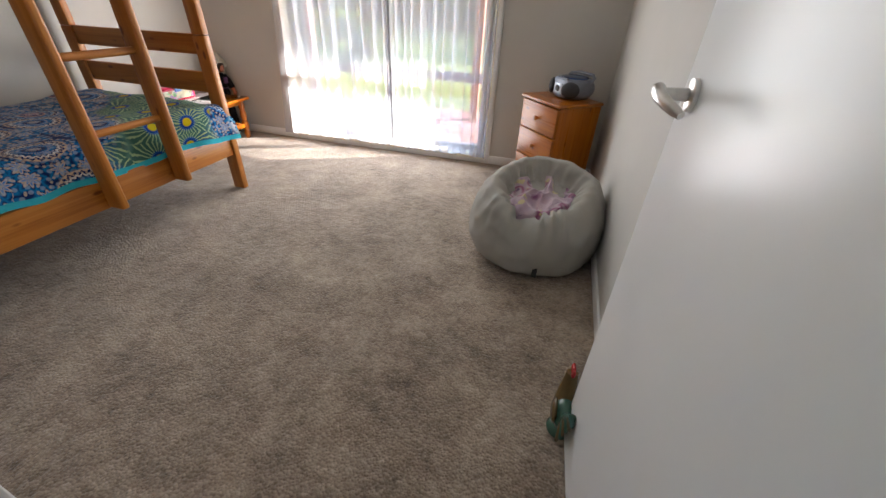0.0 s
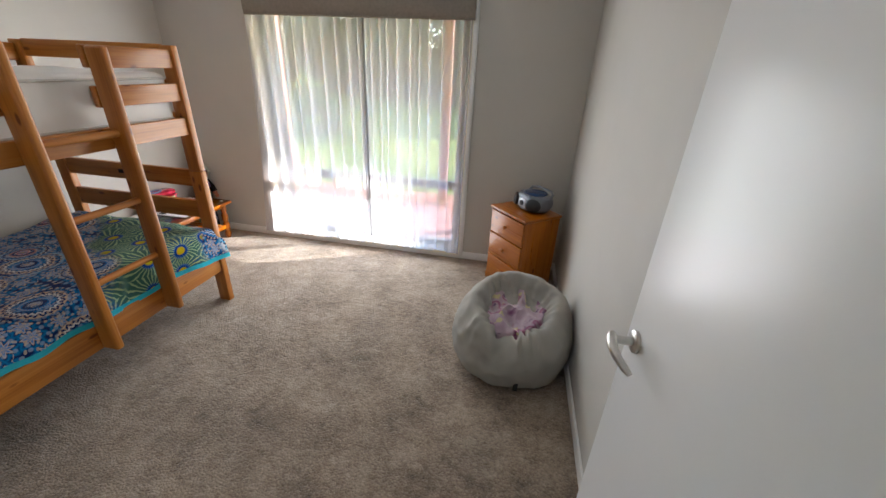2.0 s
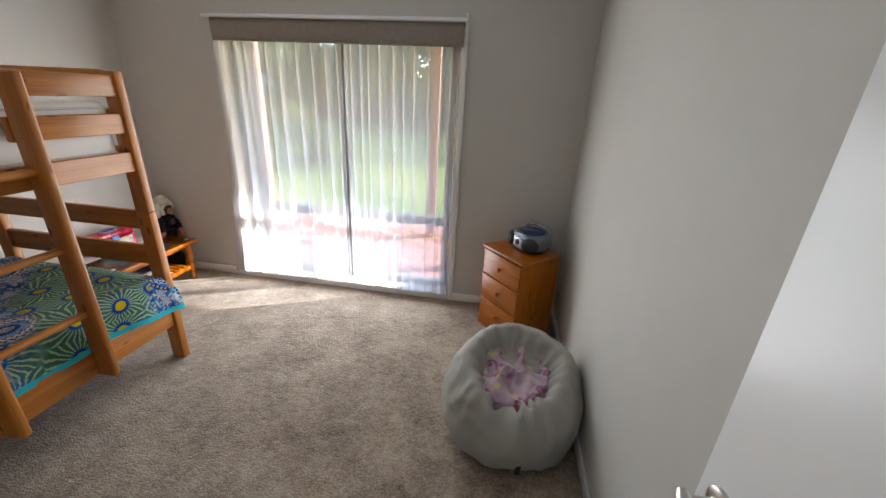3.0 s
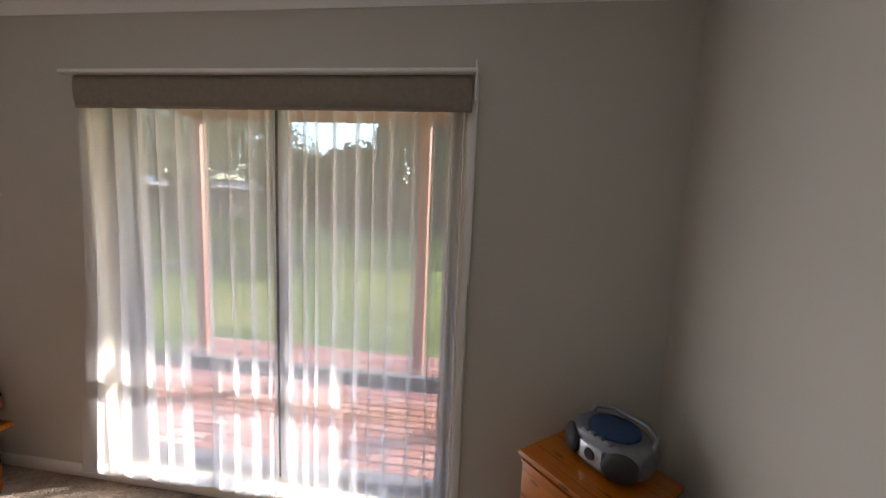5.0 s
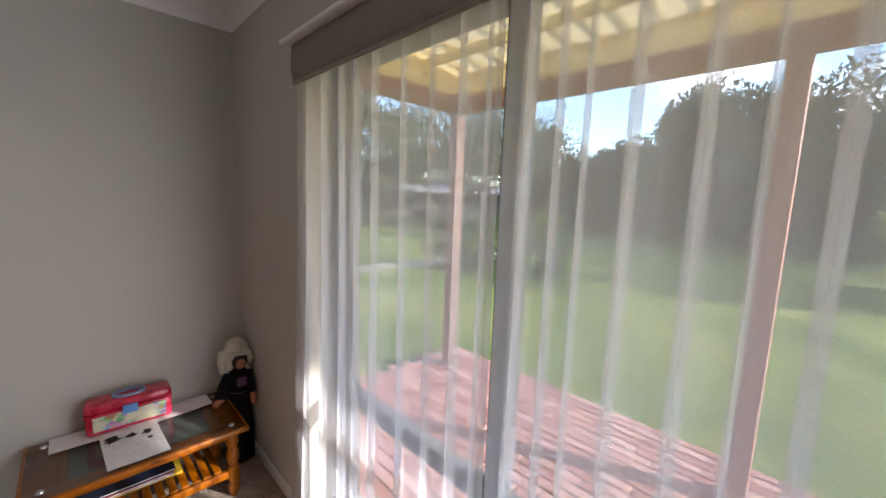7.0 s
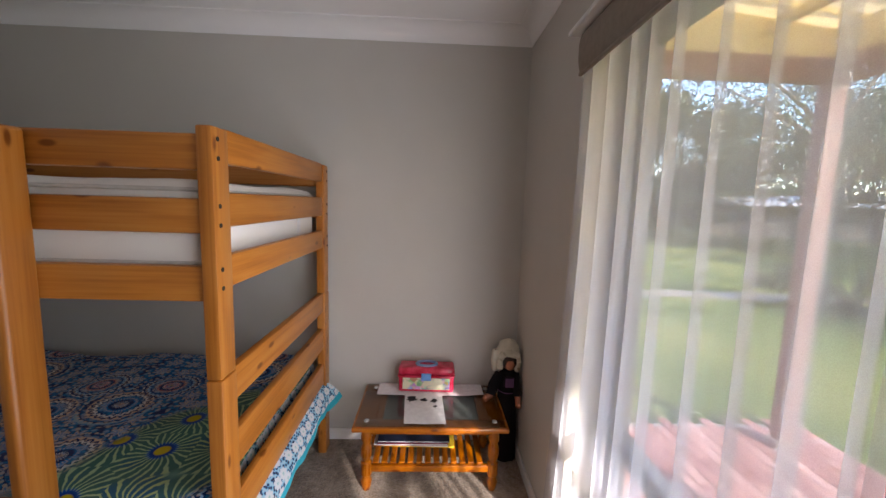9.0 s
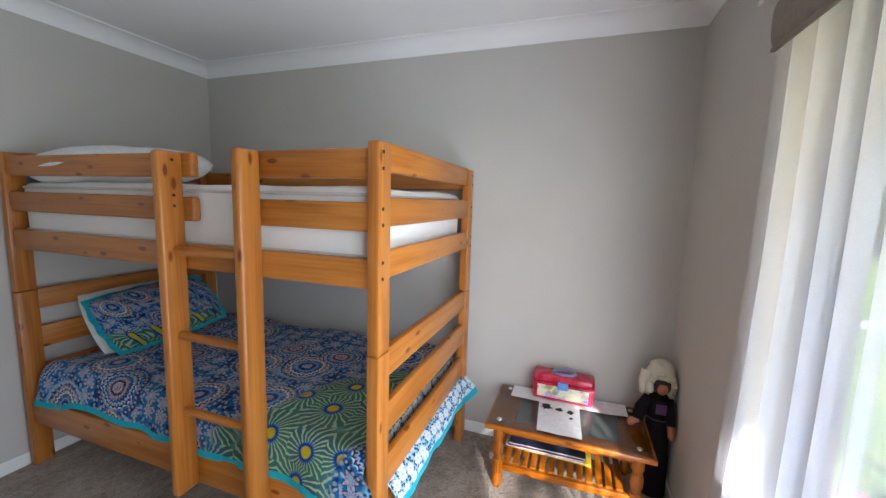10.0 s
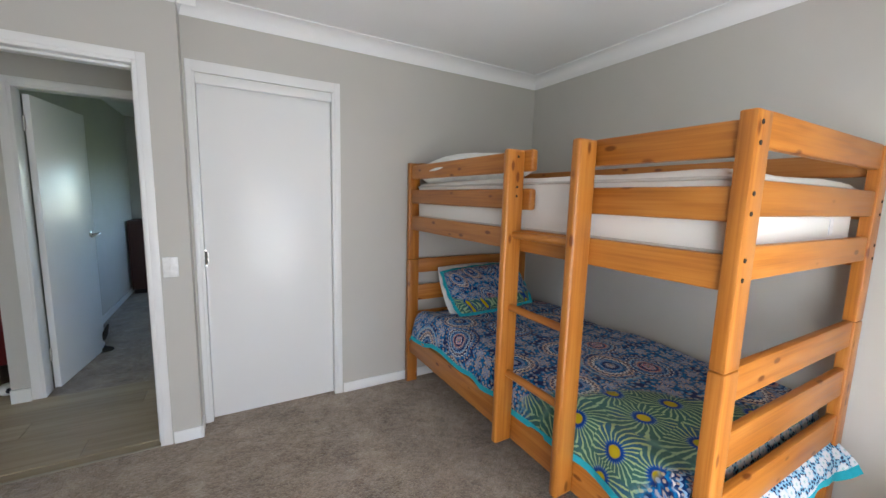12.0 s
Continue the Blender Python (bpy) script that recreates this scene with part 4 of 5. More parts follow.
def duvet_point(u, v):
    """u from the wall to the open side and down it; v from the head end to the foot end."""
    y = DY0 + (DY1 - DY0) * v
    side = 0.0 + 0.025 * noise.noise((v * 4, 1, 0)) + 0.03 * max(0.0, min(1.0, (0.18 - v) * 14)) + 0.035 * max(0, (v - 0.72) / 0.28) ** 1.5 + 0.08
    foot = max(0.0, min(1.0, (v - 0.72) / 0.26)) ** 1.5
    dx1 = DX1 + 0.052 * foot
    span = dx1 - DX0
    s = u * (span + side + 0.05)
    top = 0.565 + 0.022 * noise.noise((s * 3, y * 2.3, 0)) + 0.010 * noise.noise((s * 8, y * 7, 4)) + 0.03 * math.exp(-((y + 2.75) / 0.2) ** 2) - 0.02 * max(0, (v - 0.9) * 10) + 0.025 * foot
    r = 0.055
    if s < span - r:
        x, z = DX0 + s, top
    else:
        a = (s - span + r) / r
        if a < math.pi / 2:
            x, z = dx1 - r + r * math.sin(a), top - r * (1 - math.cos(a))
        else:
            down = (a - math.pi / 2) * r
            y += 0.045 * max(0.0, (v - 0.9) * 10) * min(1.0, down / 0.03)
            x, z = dx1 + 0.006 * math.sin(y * 22) + 0.008 * noise.noise((y * 5, 0, 1)) + down * 0.22, top - r - down
    end = max(0.0, 0.05 - (y - DY0)) / 0.05
    return (min(x, -2.338 + 0.03 * foot), y, max(z - 0.06 * end ** 2, 0.36 - 0.05 * foot))


part("cover", sheet(80, 130, duvet_point), [duvet_print, turquoise], duv, smooth=60)
part("hem", sheet(3, 130, lambda u, v: (lambda p: (p[0] + 0.003 + 0.004 * u, p[1], p[2] - 0.028 * u + 0.004))(duvet_point(1.0, v))), turquoise, duv, "turquoise hem", smooth=60)


def foot_flap(u, v):
    """Hangs under the lowest end slat and over the bed's foot."""
    x = -3.44 + 0.99 * u
    hang = 0.1 + 0.012 * math.sin(u * 17) + 0.05 * max(0, 0.12 - u) * 8
    if v < 0.3:
        t = v / 0.3
        return (x, -1.19 + 0.095 * t, 0.545 - 0.14 * t ** 0.5 + 0.0)
    t = (v - 0.3) / 0.7
    tongue = max(0.0, 1 - u / 0.1)
    return (x - 0.01 * tongue * t, -1.098 + 0.03 * math.sin(min(1, t * 1.4) * 1.6) + 0.003 * math.sin(u * 38) * t + 0.05 * tongue * t, 0.408 - hang * t + 0.06 * tongue * t)


part("foot_flap", sheet(90, 16, foot_flap, lambda u, v: 1 if v > 0.76 else 0), [flower_print, turquoise], duv, "white flower print with turquoise hem", smooth=60)

# the whole bed with its bedding stands hard against the head wall
for ob in [o for o in scene.objects if o.parent is None and o.name.split(".")[0] in ("bunk_bed", "upper_mattress", "lower_mattress", "mattress_tag", "pillow", "printed_pillow", "duvet")]:
    ob.matrix_basis = Matrix.Translation((-0.011, -0.012, 0)) @ ob.matrix_basis

# ---- coffee table in the corner ----
tab = thing("coffee_table", "small honey pine coffee table with glass top and slatted shelf", "table", (-3.3, -0.51, 0))
TX0, TX1, TY0, TY1, TZ = -3.53, -3.075, -0.9, -0.125, 0.362
for lo, hi, m in (((TX0, TY0, TZ - 0.024), (TX0 + 0.085, TY1, TZ), honey_y), ((TX1 - 0.085, TY0, TZ - 0.024), (TX1, TY1, TZ), honey_y),
                  ((TX0 + 0.085, TY0, TZ - 0.024), (TX1 - 0.085, TY0 + 0.14, TZ), honey_x), ((TX0 + 0.085, TY1 - 0.14, TZ - 0.024), (TX1 - 0.085, TY1, TZ), honey_x)):
    part("top_frame", box(lo, hi, 0.005), m, tab)
gl = part("glass_top", box((TX0 + 0.012, TY0 + 0.014, TZ + 0.001), (TX1 - 0.012, TY1 - 0.014, TZ + 0.006)), table_glass, tab, "tinted glass sheet")
part("under_panel", box((TX0 + 0.083, TY0 + 0.138, TZ - 0.022), (TX1 - 0.083, TY1 - 0.138, TZ - 0.014)), plain("grey_panel", (0.24, 0.26, 0.25), 0.5), tab)
for x in (TX0 + 0.055, TX1 - 0.055):
    for y in (TY0 + 0.065, TY1 - 0.065):
        part("glass_stud", tube([(x, y, TZ + 0.006), (x, y, TZ + 0.012), (x, y, TZ + 0.014)], [0.013, 0.011, 0.006], 16), steel, gl, "domed steel stud")
        prof = [(0.0, 0.018), (0.02, 0.024), (0.05, 0.029), (0.07, 0.02), (0.078, 0.02), (0.085, 0.028), (0.15, 0.028), (0.157, 0.02), (0.165, 0.02), (0.19, 0.028), (0.225, 0.029), (0.25, 0.021), (0.257, 0.021), (0.275, 0.028), (0.3, 0.026), (TZ - 0.024, 0.027)]
        part("leg", tube([(x, y, z) for z, r in prof], [r for z, r in prof], 16), honey_z, tab)
for x in (TX0 + 0.055, TX1 - 0.055):
    part("apron", box((x - 0.01, TY0 + 0.087, TZ - 0.06), (x + 0.01, TY1 - 0.087, TZ - 0.024), 0.003), honey_y, tab)
    part("shelf_rail", box((x - 0.012, TY0 + 0.083, 0.1), (x + 0.012, TY1 - 0.083, 0.135), 0.003), honey_y, tab)
for k in range(13):
    y = TY0 + 0.095 + k * 0.0445
    part("shelf_slat", box((TX0 + 0.06, y, 0.135), (TX1 - 0.06, y + 0.03, 0.145), 0.002), honey_x, tab)

big_paper = tagged(new("paper_sheet", finish("paper_sheet", sheet(20, 8, lambda u, v: (-3.525 + 0.135 * v + 0.006 * math.sin(u * 3), -0.82 + 0.61 * u, TZ + 0.009 + 0.008 * max(0, u - 0.85) * 6 * v + 0.002 * noise.noise((u * 4, v * 3, 0)))), paper_white, 60)), "large blank white paper sheet under the case", "paper")
page = thing("printed_page", "white page with four small black prints on the glass", "paper", (-3.24, -0.55, TZ))
part("page", sheet(12, 12, lambda u, v: (-3.385 + 0.285 * v, -0.66 + 0.21 * u + 0.012 * v, TZ + 0.0105 + 0.0015 * noise.noise((u * 3, v * 3, 5)))), paper_white, page)
rp = random.Random(3)
for cx, cy, s in ((-3.335, -0.62, 0.036), (-3.33, -0.55, 0.02), (-3.325, -0.495, 0.025), (-3.26, -0.49, 0.012)):
    bm = bmesh.new()
    n = 14
    vs = [bm.verts.new((cx + s * rp.uniform(0.35, 1.2) * math.cos(2 * math.pi * k / n), cy + s * rp.uniform(0.4, 1.2) * math.sin(2 * math.pi * k / n), TZ + 0.0135)) for k in range(n)]
    bm.faces.new(vs)
    part("print", bm, ink, page, "black printed silhouette")

case = thing("toy_case", "red clear plastic carry case with picture panel and blue clasp", "toy case", (-3.47, -0.54, TZ))
case.matrix_basis = pose(-3.468, -0.54, TZ + 0.012, 0, 0, -2)


def red_plastic():
    m, nt, b = shader("red_clear_plastic")
    b.inputs["Base Color"].default_value = (0.62, 0.02, 0.06, 1)
    b.inputs["Roughness"].default_value = 0.18
    v = coords(nt)
    nt.links.new(ramp(nt, noise_tex(nt, v, 22, 4), (0.35, (0.42, 0.012, 0.035)), (0.65, (0.68, 0.04, 0.1))), b.inputs["Base Color"])
    b.inputs["Coat Weight"].default_value = 0.4
    return m


def picture():
    m, nt, b = shader("picture_panel")
    v = coords(nt)
    vo = nd(nt, "TexVoronoi", Scale=38.0, Randomness=1.0)
    nt.links.new(v, vo.inputs["Vector"])
    hs = nt.nodes.new("ShaderNodeHueSaturation")
    hs.inputs["Saturation"].default_value, hs.inputs["Value"].default_value = 0.75, 0.8
    nt.links.new(vo.outputs["Color"], hs.inputs["Color"])
    pale = ramp(nt, noise_tex(nt, v, 26, 3), (0.42, (1, 1, 1)), (0.56, (0, 0, 0)))
    nt.links.new(mixc(nt, pale, hs.outputs["Color"], (0.72, 0.68, 0.5)), b.inputs["Base Color"])
    b.inputs["Roughness"].default_value = 0.3
    return m


redp = red_plastic()
part("body", box((-0.058, -0.16, 0), (0.058, 0.16, 0.1), 0.016, 3), redp, case, local=True)
part("lid", box((-0.06, -0.163, 0.1), (0.06, 0.163, 0.148), 0.02, 3), redp, case, local=True)
part("rim", box((-0.062, -0.165, 0.093), (0.062, 0.165, 0.101), 0.003), redp, case, local=True)
part("picture_panel", box((0.057, -0.135, 0.02), (0.0605, 0.135, 0.088), 0.001), picture(), case, "pale panel of many coloured shapes", local=True)
blue_pl = plain("blue_plastic", (0.12, 0.3, 0.68), 0.35)
part("clasp", box((0.058, -0.028, 0.075), (0.07, 0.028, 0.118), 0.005), blue_pl, case, "pale blue clasp", local=True)
part("handle", tube([(0.002 + 0.034 * math.cos(k * math.pi / 10), 0.058 * math.sin(k * math.pi / 10), 0.151) for k in range(21)], 0.0085, 10), plain("blue_grey_plastic", (0.2, 0.26, 0.45), 0.35), case, "blue-grey carry handle", local=True)

rb = random.Random(8)
zb = 0.145
for w, h, col in ((0.42, 0.013, (0.62, 0.42, 0.03)), (0.4, 0.007, (0.7, 0.7, 0.68)), (0.38, 0.009, (0.3, 0.03, 0.06)), (0.39, 0.008, (0.03, 0.04, 0.08))):
    bk = thing("magazine", "thin magazine stacked on the table's slatted shelf", "magazine", (-3.28, -0.62, zb), group="magazines on the shelf")
    bk.matrix_basis = pose(-3.365 + rb.uniform(-0.012, 0.01), -0.6 + rb.uniform(-0.015, 0.015), zb, 0, 0, rb.uniform(-3, 3))
    c = plain("magazine_cover", col, 0.35)
    part("cover", box((-0.12, -w / 2, h - 0.0015), (0.12, w / 2, h), 0), c, bk, local=True)
    part("pages", box((-0.118, -w / 2 + 0.002, 0.0015), (0.118, w / 2 - 0.002, h - 0.0015)), c if h > 0.01 else paper_white, bk, local=True)
    part("back_cover", box((-0.12, -w / 2, 0), (0.12, w / 2, 0.0015)), c, bk, local=True)
    zb += h

# ---- doll standing in the corner, one mesh ----
bm = bmesh.new()
dx, dy = -3.40, -0.075
add_tube(bm, [(dx, dy, 0), (dx, dy, 0.02), (dx, dy, 0.2), (dx, dy, 0.36), (dx, dy, 0.42), (dx, dy, 0.5), (dx, dy, 0.53)], [0.066, 0.07, 0.064, 0.055, 0.052, 0.052, 0.03], 20, 0)
add_ball(bm, (dx, dy, 0.585), (0.048, 0.046, 0.055), 18, 12, 1)
for s, pts in ((1, [(0.0, -0.045, 0.5), (0.03, -0.085, 0.45), (0.05, -0.1, 0.40), (0.06, -0.13, 0.385)]), (-1, [(0.0, 0.045, 0.5), (0.045, 0.058, 0.45), (0.07, 0.055, 0.4), (0.085, 0.05, 0.36)])):
    q = [(dx + a, min(dy + b, -0.026), c) for a, b, c in pts]
    add_tube(bm, q[:3], [0.03, 0.03, 0.027], 12, 0)
    add_tube(bm, q[2:], [0.02, 0.016], 10, 1)
    add_ball(bm, q[3], (0.02, 0.017, 0.022), 10, 8, 1)
add_ball(bm, (dx - 0.012, dy, 0.618), (0.062, 0.068, 0.086), 26, 18, 2)
add_tube(bm, [(dx + 0.03 + 0.012 * math.sin(k * 2.2), dy + 0.056 * math.cos(math.pi * k / 12), 0.545 + 0.1 * math.sin(math.pi * k / 12) ** 0.6) for k in range(13)], [0.017 + 0.005 * (k % 2) for k in range(13)], 8, 2)
add_tube(bm, [(dx - 0.01, dy - 0.062, 0.64), (dx + 0.005, dy - 0.075, 0.58), (dx + 0.012, dy - 0.082, 0.525)], [0.03, 0.028, 0.012], 12, 2)
add_tube(bm, [(dx - 0.01, dy + 0.03, 0.64), (dx + 0.01, dy + 0.045, 0.58), (dx + 0.016, dy + 0.045, 0.525)], [0.03, 0.026, 0.012], 12, 2)
add_ball(bm, (dx + 0.036, dy, 0.585), (0.022, 0.04, 0.045), 14, 10, 3)
add_ball(bm, (dx + 0.043, dy, 0.576), (0.02, 0.028, 0.036), 14, 10, 1)
add_box(bm, (dx + 0.045, dy - 0.03, 0.44), (dx + 0.06, dy + 0.03, 0.505), 0.006, 2, 4)
add_tube(bm, [(dx, dy, 0.405), (dx, dy, 0.41)], [0.0545, 0.0545], 20, 4)
for v in bm.verts:
    if v.co.z > 0.6 and v.co.x < dx + 0.06:
        v.co += 0.009 * noise.noise_vector(v.co * 45)
    if v.co.z < 0.4:
        v.co.x += 0.006 * math.sin(14 * math.atan2(v.co.y - dy, v.co.x - dx)) * (0.4 - v.co.z) * 2
    v.co.y = min(v.co.y, -0.014)
doll_skin = plain("doll_face", (0.46, 0.17, 0.09), 0.4)
tagged(new("doll", finish("doll", bm, [black_cloth, doll_skin, plain("bonnet_lace", (0.62, 0.58, 0.47), 0.9, 0, 120), plain("doll_hair", (0.03, 0.015, 0.01), 0.6), plain("mauve_bib", (0.13, 0.06, 0.15), 0.9)], 60)),
       "doll in black dress and cream bonnet standing in the corner", "doll")

# ---- drawers across the corner ----
dr = thing("bedside_drawers", "honey pine three-drawer chest set across the corner", "chest of drawers", (-0.33, -0.28, 0))
ang = math.degrees(math.atan2(-0.315, 0.27))
dr.matrix_basis = Matrix.Translation((-0.447, -0.424, 0)) @ Matrix.Rotation(radians(ang), 4, "Z")
# local: x along the front, y into the corner
W2, DEP, DHT = 0.195, 0.33, 0.645
for lo, hi, m, nm in (((-W2, 0.0, 0.05), (-W2 + 0.018, DEP, DHT - 0.022), honey_z, "side_panel"), ((W2 - 0.018, 0, 0.05), (W2, DEP, DHT - 0.022), honey_z, "side_panel"),
                      ((-W2 + 0.018, DEP - 0.012, 0.05), (W2 - 0.018, DEP, DHT - 0.022), honey_x, "back_panel"), ((-W2 + 0.018, 0.004, 0.05), (W2 - 0.018, DEP - 0.012, 0.066), honey_x, "base"),
                      ((-W2 - 0.016, -0.024, DHT - 0.022), (W2 + 0.016, DEP + 0.004, DHT), honey_x, "top")):
    part(nm, box(lo, hi, 0.003 if nm != "top" else 0.009, 3), m, dr, local=True)
part("plinth", box((-W2 - 0.012, -0.014, 0), (W2 + 0.012, DEP, 0.052), 0.006), honey_x, dr, local=True)
for k in range(3):
    z0 = 0.055 + k * 0.189
    d = part("drawer", box((-W2 + 0.004, -0.018, z0), (W2 - 0.004, 0.012, z0 + 0.178), 0.008, 3), honey_x, dr, local=True)
    part("drawer_lip", box((-W2 + 0.001, -0.021, z0 + 0.172), (W2 - 0.001, 0.006, z0 + 0.183), 0.004), honey_x, d, local=True)
    part("knob", tube([(0, -0.017, z0 + 0.092), (0, -0.028, z0 + 0.092), (0, -0.034, z0 + 0.092), (0, -0.044, z0 + 0.092), (0, -0.048, z0 + 0.092)], [0.009, 0.008, 0.016, 0.016, 0.008], 16), honey_y, d, "turned pine knob", local=True)

radio = thing("portable_radio", "silver and black portable disc player with blue lid", "radio", (-0.3, -0.28, DHT))
radio.matrix_basis = Matrix.Translation((-0.275, -0.285, DHT)) @ Matrix.Rotation(radians(ang - 4), 4, "Z") @ Matrix.Scale(1.16, 4)
silver = plain("silver_plastic", (0.2, 0.215, 0.25), 0.38, 0.5)
grille = plain("grille_black", (0.035, 0.036, 0.04), 0.55, 0.2, 260)
bm = bmesh.new()
add_ball(bm, (0, 0, 0.058), (0.125, 0.105, 0.058), 32, 18)
for v in bm.verts:
    v.co.z = max(0.004, min(0.106, 0.058 + (v.co.z - 0.058) * 1.35))
    v.co.x = max(-0.118, min(0.118, v.co.x * 1.1))
    v.co.y = max(-0.09, min(0.09, v.co.y * 1.08))
part("body", bm, silver, radio, smooth=50, local=True)
for s in (-1, 1):
    bm = bmesh.new()
    add_ball(bm, (0, 0, 0), (0.052, 0.022, 0.043), 20, 12)
    moved(bm, pose(s * 0.085, -0.076, 0.055, 0, 0, s * 38))
    part("speaker_grille", bm, grille, radio, "black speaker grille", local=True)
part("front_panel", box((-0.04, -0.1, 0.025), (0.04, -0.084, 0.082), 0.006), plain("pale_silver", (0.6, 0.66, 0.74), 0.25, 0.4), radio, "pale panel with dial", local=True)
lid = part("disc_lid", tube([(0, 0.005, 0.1), (0, 0.005, 0.112), (0, 0.005, 0.116)], [0.078, 0.076, 0.06], 32), plain("blue_lid", (0.02, 0.05, 0.13), 0.12), radio, "glossy dark blue disc lid", local=True)
part("handle", tube([(-0.11, 0.03, 0.09), (-0.105, 0.055, 0.118), (-0.06, 0.08, 0.126), (0.06, 0.08, 0.126), (0.105, 0.055, 0.118), (0.11, 0.03, 0.09)], 0.0085, 10), silver, radio, "silver carry handle", local=True)
part("dial", tube([(0.0, -0.1, 0.055), (0, -0.106, 0.055)], [0.018, 0.015], 20), grille, radio, local=True)
for k in range(4):
    part("button", box((-0.05 + k * 0.027, -0.084, 0.1), (-0.029 + k * 0.027, -0.07, 0.111), 0.003), silver, radio, local=True)

# ---- bean bag and rug on it ----
BX, BY = -0.34, -1.225
bb = thing("bean_bag", "grey canvas bean bag slumped against the wall", "bean bag", (BX, BY, 0))
prof = [(0.0, 0.0), (0.22, 0.0), (0.29, 0.01), (0.332, 0.05), (0.352, 0.11), (0.357, 0.17), (0.35, 0.24), (0.33, 0.31), (0.3, 0.365), (0.262, 0.4), (0.225, 0.405), (0.195, 0.375), (0.17, 0.33), (0.12, 0.3), (0.0, 0.29)]


def bag_point(u, v):
    f = v * (len(prof) - 1)
    i = min(int(f), len(prof) - 2)
    t = f - i
    p0, p1, p2, p3 = (prof[max(0, min(len(prof) - 1, i + k))] for k in (-1, 0, 1, 2))
    r, z = (0.5 * (2 * b + (c - a) * t + (2 * a - 5 * b + 4 * c - d) * t * t + (3 * b - a - 3 * c + d) * t ** 3) for a, b, c, d in zip(p0, p1, p2, p3))
    a = 2 * math.pi * u
    c, s = math.cos(a), math.sin(a)
    seam = min(abs(((u * 6) % 1) - 0.5) * 2, 1.0)
    dip = -0.004 * math.exp(-((1 - seam) / 0.06) ** 2) * (1 if 0.2 < v < 0.75 else 0)
    front = math.exp(-((a - 4.6) / 0.55) ** 2)
    pl_ = (0.007 * math.sin(a * 19 + 2 * math.sin(a * 3)) + 0.05 * front * math.sin(a * 22 + 3 * math.sin(a * 5))) * max(0, (v - 0.42)) * 3 * (1 if v < 0.9 else 0) - 0.1 * math.exp(-((a - 4.5) / 0.1) ** 2) * max(0, v - 0.5) * (1 if v < 0.85 else 0)
    nz = 0.022 * noise.noise((c * 1.6, s * 1.6, z * 5)) + 0.014 * (0.5 - abs(noise.noise((c * 3.4 + 2, s * 3.4, z * 7)))) + 0.006 * noise.noise((c * 7, s * 7, z * 18))
    r = max(0.0, r + (dip + pl_ + nz) * min(1, r * 8))
    z *= 0.96
    up = 0.055 * math.sin(a) + 0.012 * c - 0.06 * math.exp(-((a - 4.5) / 0.3) ** 2)
    z = z + (up + 0.012 * noise.noise((c * 3, s * 3, 7))) * min(1, z / 0.4) * (1 if z > 0.05 else 0)
    return (min(BX + r * c, -0.006), BY + r * s, max(0.0, z))


part("bag", sheet(150, 84, bag_point), paint("grey_canvas", (0.36, 0.345, 0.315), 0.92, 0.07, 600, 0.5, 0.1), bb, smooth=60)
part("tag", box((BX - 0.012 + 0.04, BY - 0.341, 0.03), (BX + 0.012 + 0.04, BY - 0.318, 0.085), 0.002), plain("black_tag", (0.02, 0.02, 0.02), 0.8), bb, "small black tag")


def blanket_cloth():
    m, nt, b = shader("mauve_blanket")
    v = coords(nt)
    n1 = noise_tex(nt, v, 6.0, 2)
    n2 = noise_tex(nt, coords(nt, loc=(3, 1, 5)), 13.0, 2)
    col = ramp(nt, n1, (0.36, (0.2, 0.07, 0.15)), (0.43, (0.36, 0.25, 0.31)), (0.56, (0.42, 0.32, 0.37)), (0.6, (0.28, 0.06, 0.16)), (0.67, (0.4, 0.32, 0.35)))
    col = mixc(nt, ramp(nt, n2, (0.62, (0, 0, 0)), (0.66, (1, 1, 1))), col, (0.5, 0.43, 0.24))
    col = mixc(nt, ramp(nt, n2, (0.3, (1, 1, 1)), (0.36, (0, 0, 0))), col, (0.16, 0.08, 0.17))
    nt.links.new(col, b.inputs["Base Color"])
    b.inputs["Roughness"].default_value, b.inputs["Sheen Weight"].default_value = 0.95, 0.3
    bump(nt, b, noise_tex(nt, v, 300, 3), 0.5, 0.002)
    return m


def crumple(u, v):
    a, r = 2 * math.pi * u, 0.2 * v ** 0.8
    x, y = r * math.cos(a), r * math.sin(a)
    p = Vector((x * 1.2 + y * 0.5, y - x * 0.4, 0.3)) * 5.2
    ridge = 1 - abs(noise.noise(p)) * 2
    rid2 = 1 - abs(noise.noise(p * 2.1 + Vector((4, 2, 0)))) * 2
    z = 0.285 + 0.045 * ridge + 0.016 * rid2 + 0.03 * v ** 2 - 0.1 * max(0, v - 0.85) * 3
    off = noise.noise_vector(p * 0.8) * 0.035
    return (BX - 0.005 + x * 0.86 + off.x, BY - 0.005 + y * 1.12 + off.y, z + 0.04 * v * math.sin(a))


tagged(new("blanket", finish("blanket", sheet(120, 50, crumple), blanket_cloth(), 80)), "crumpled mauve and pink patterned blanket on the bean bag", "blanket")

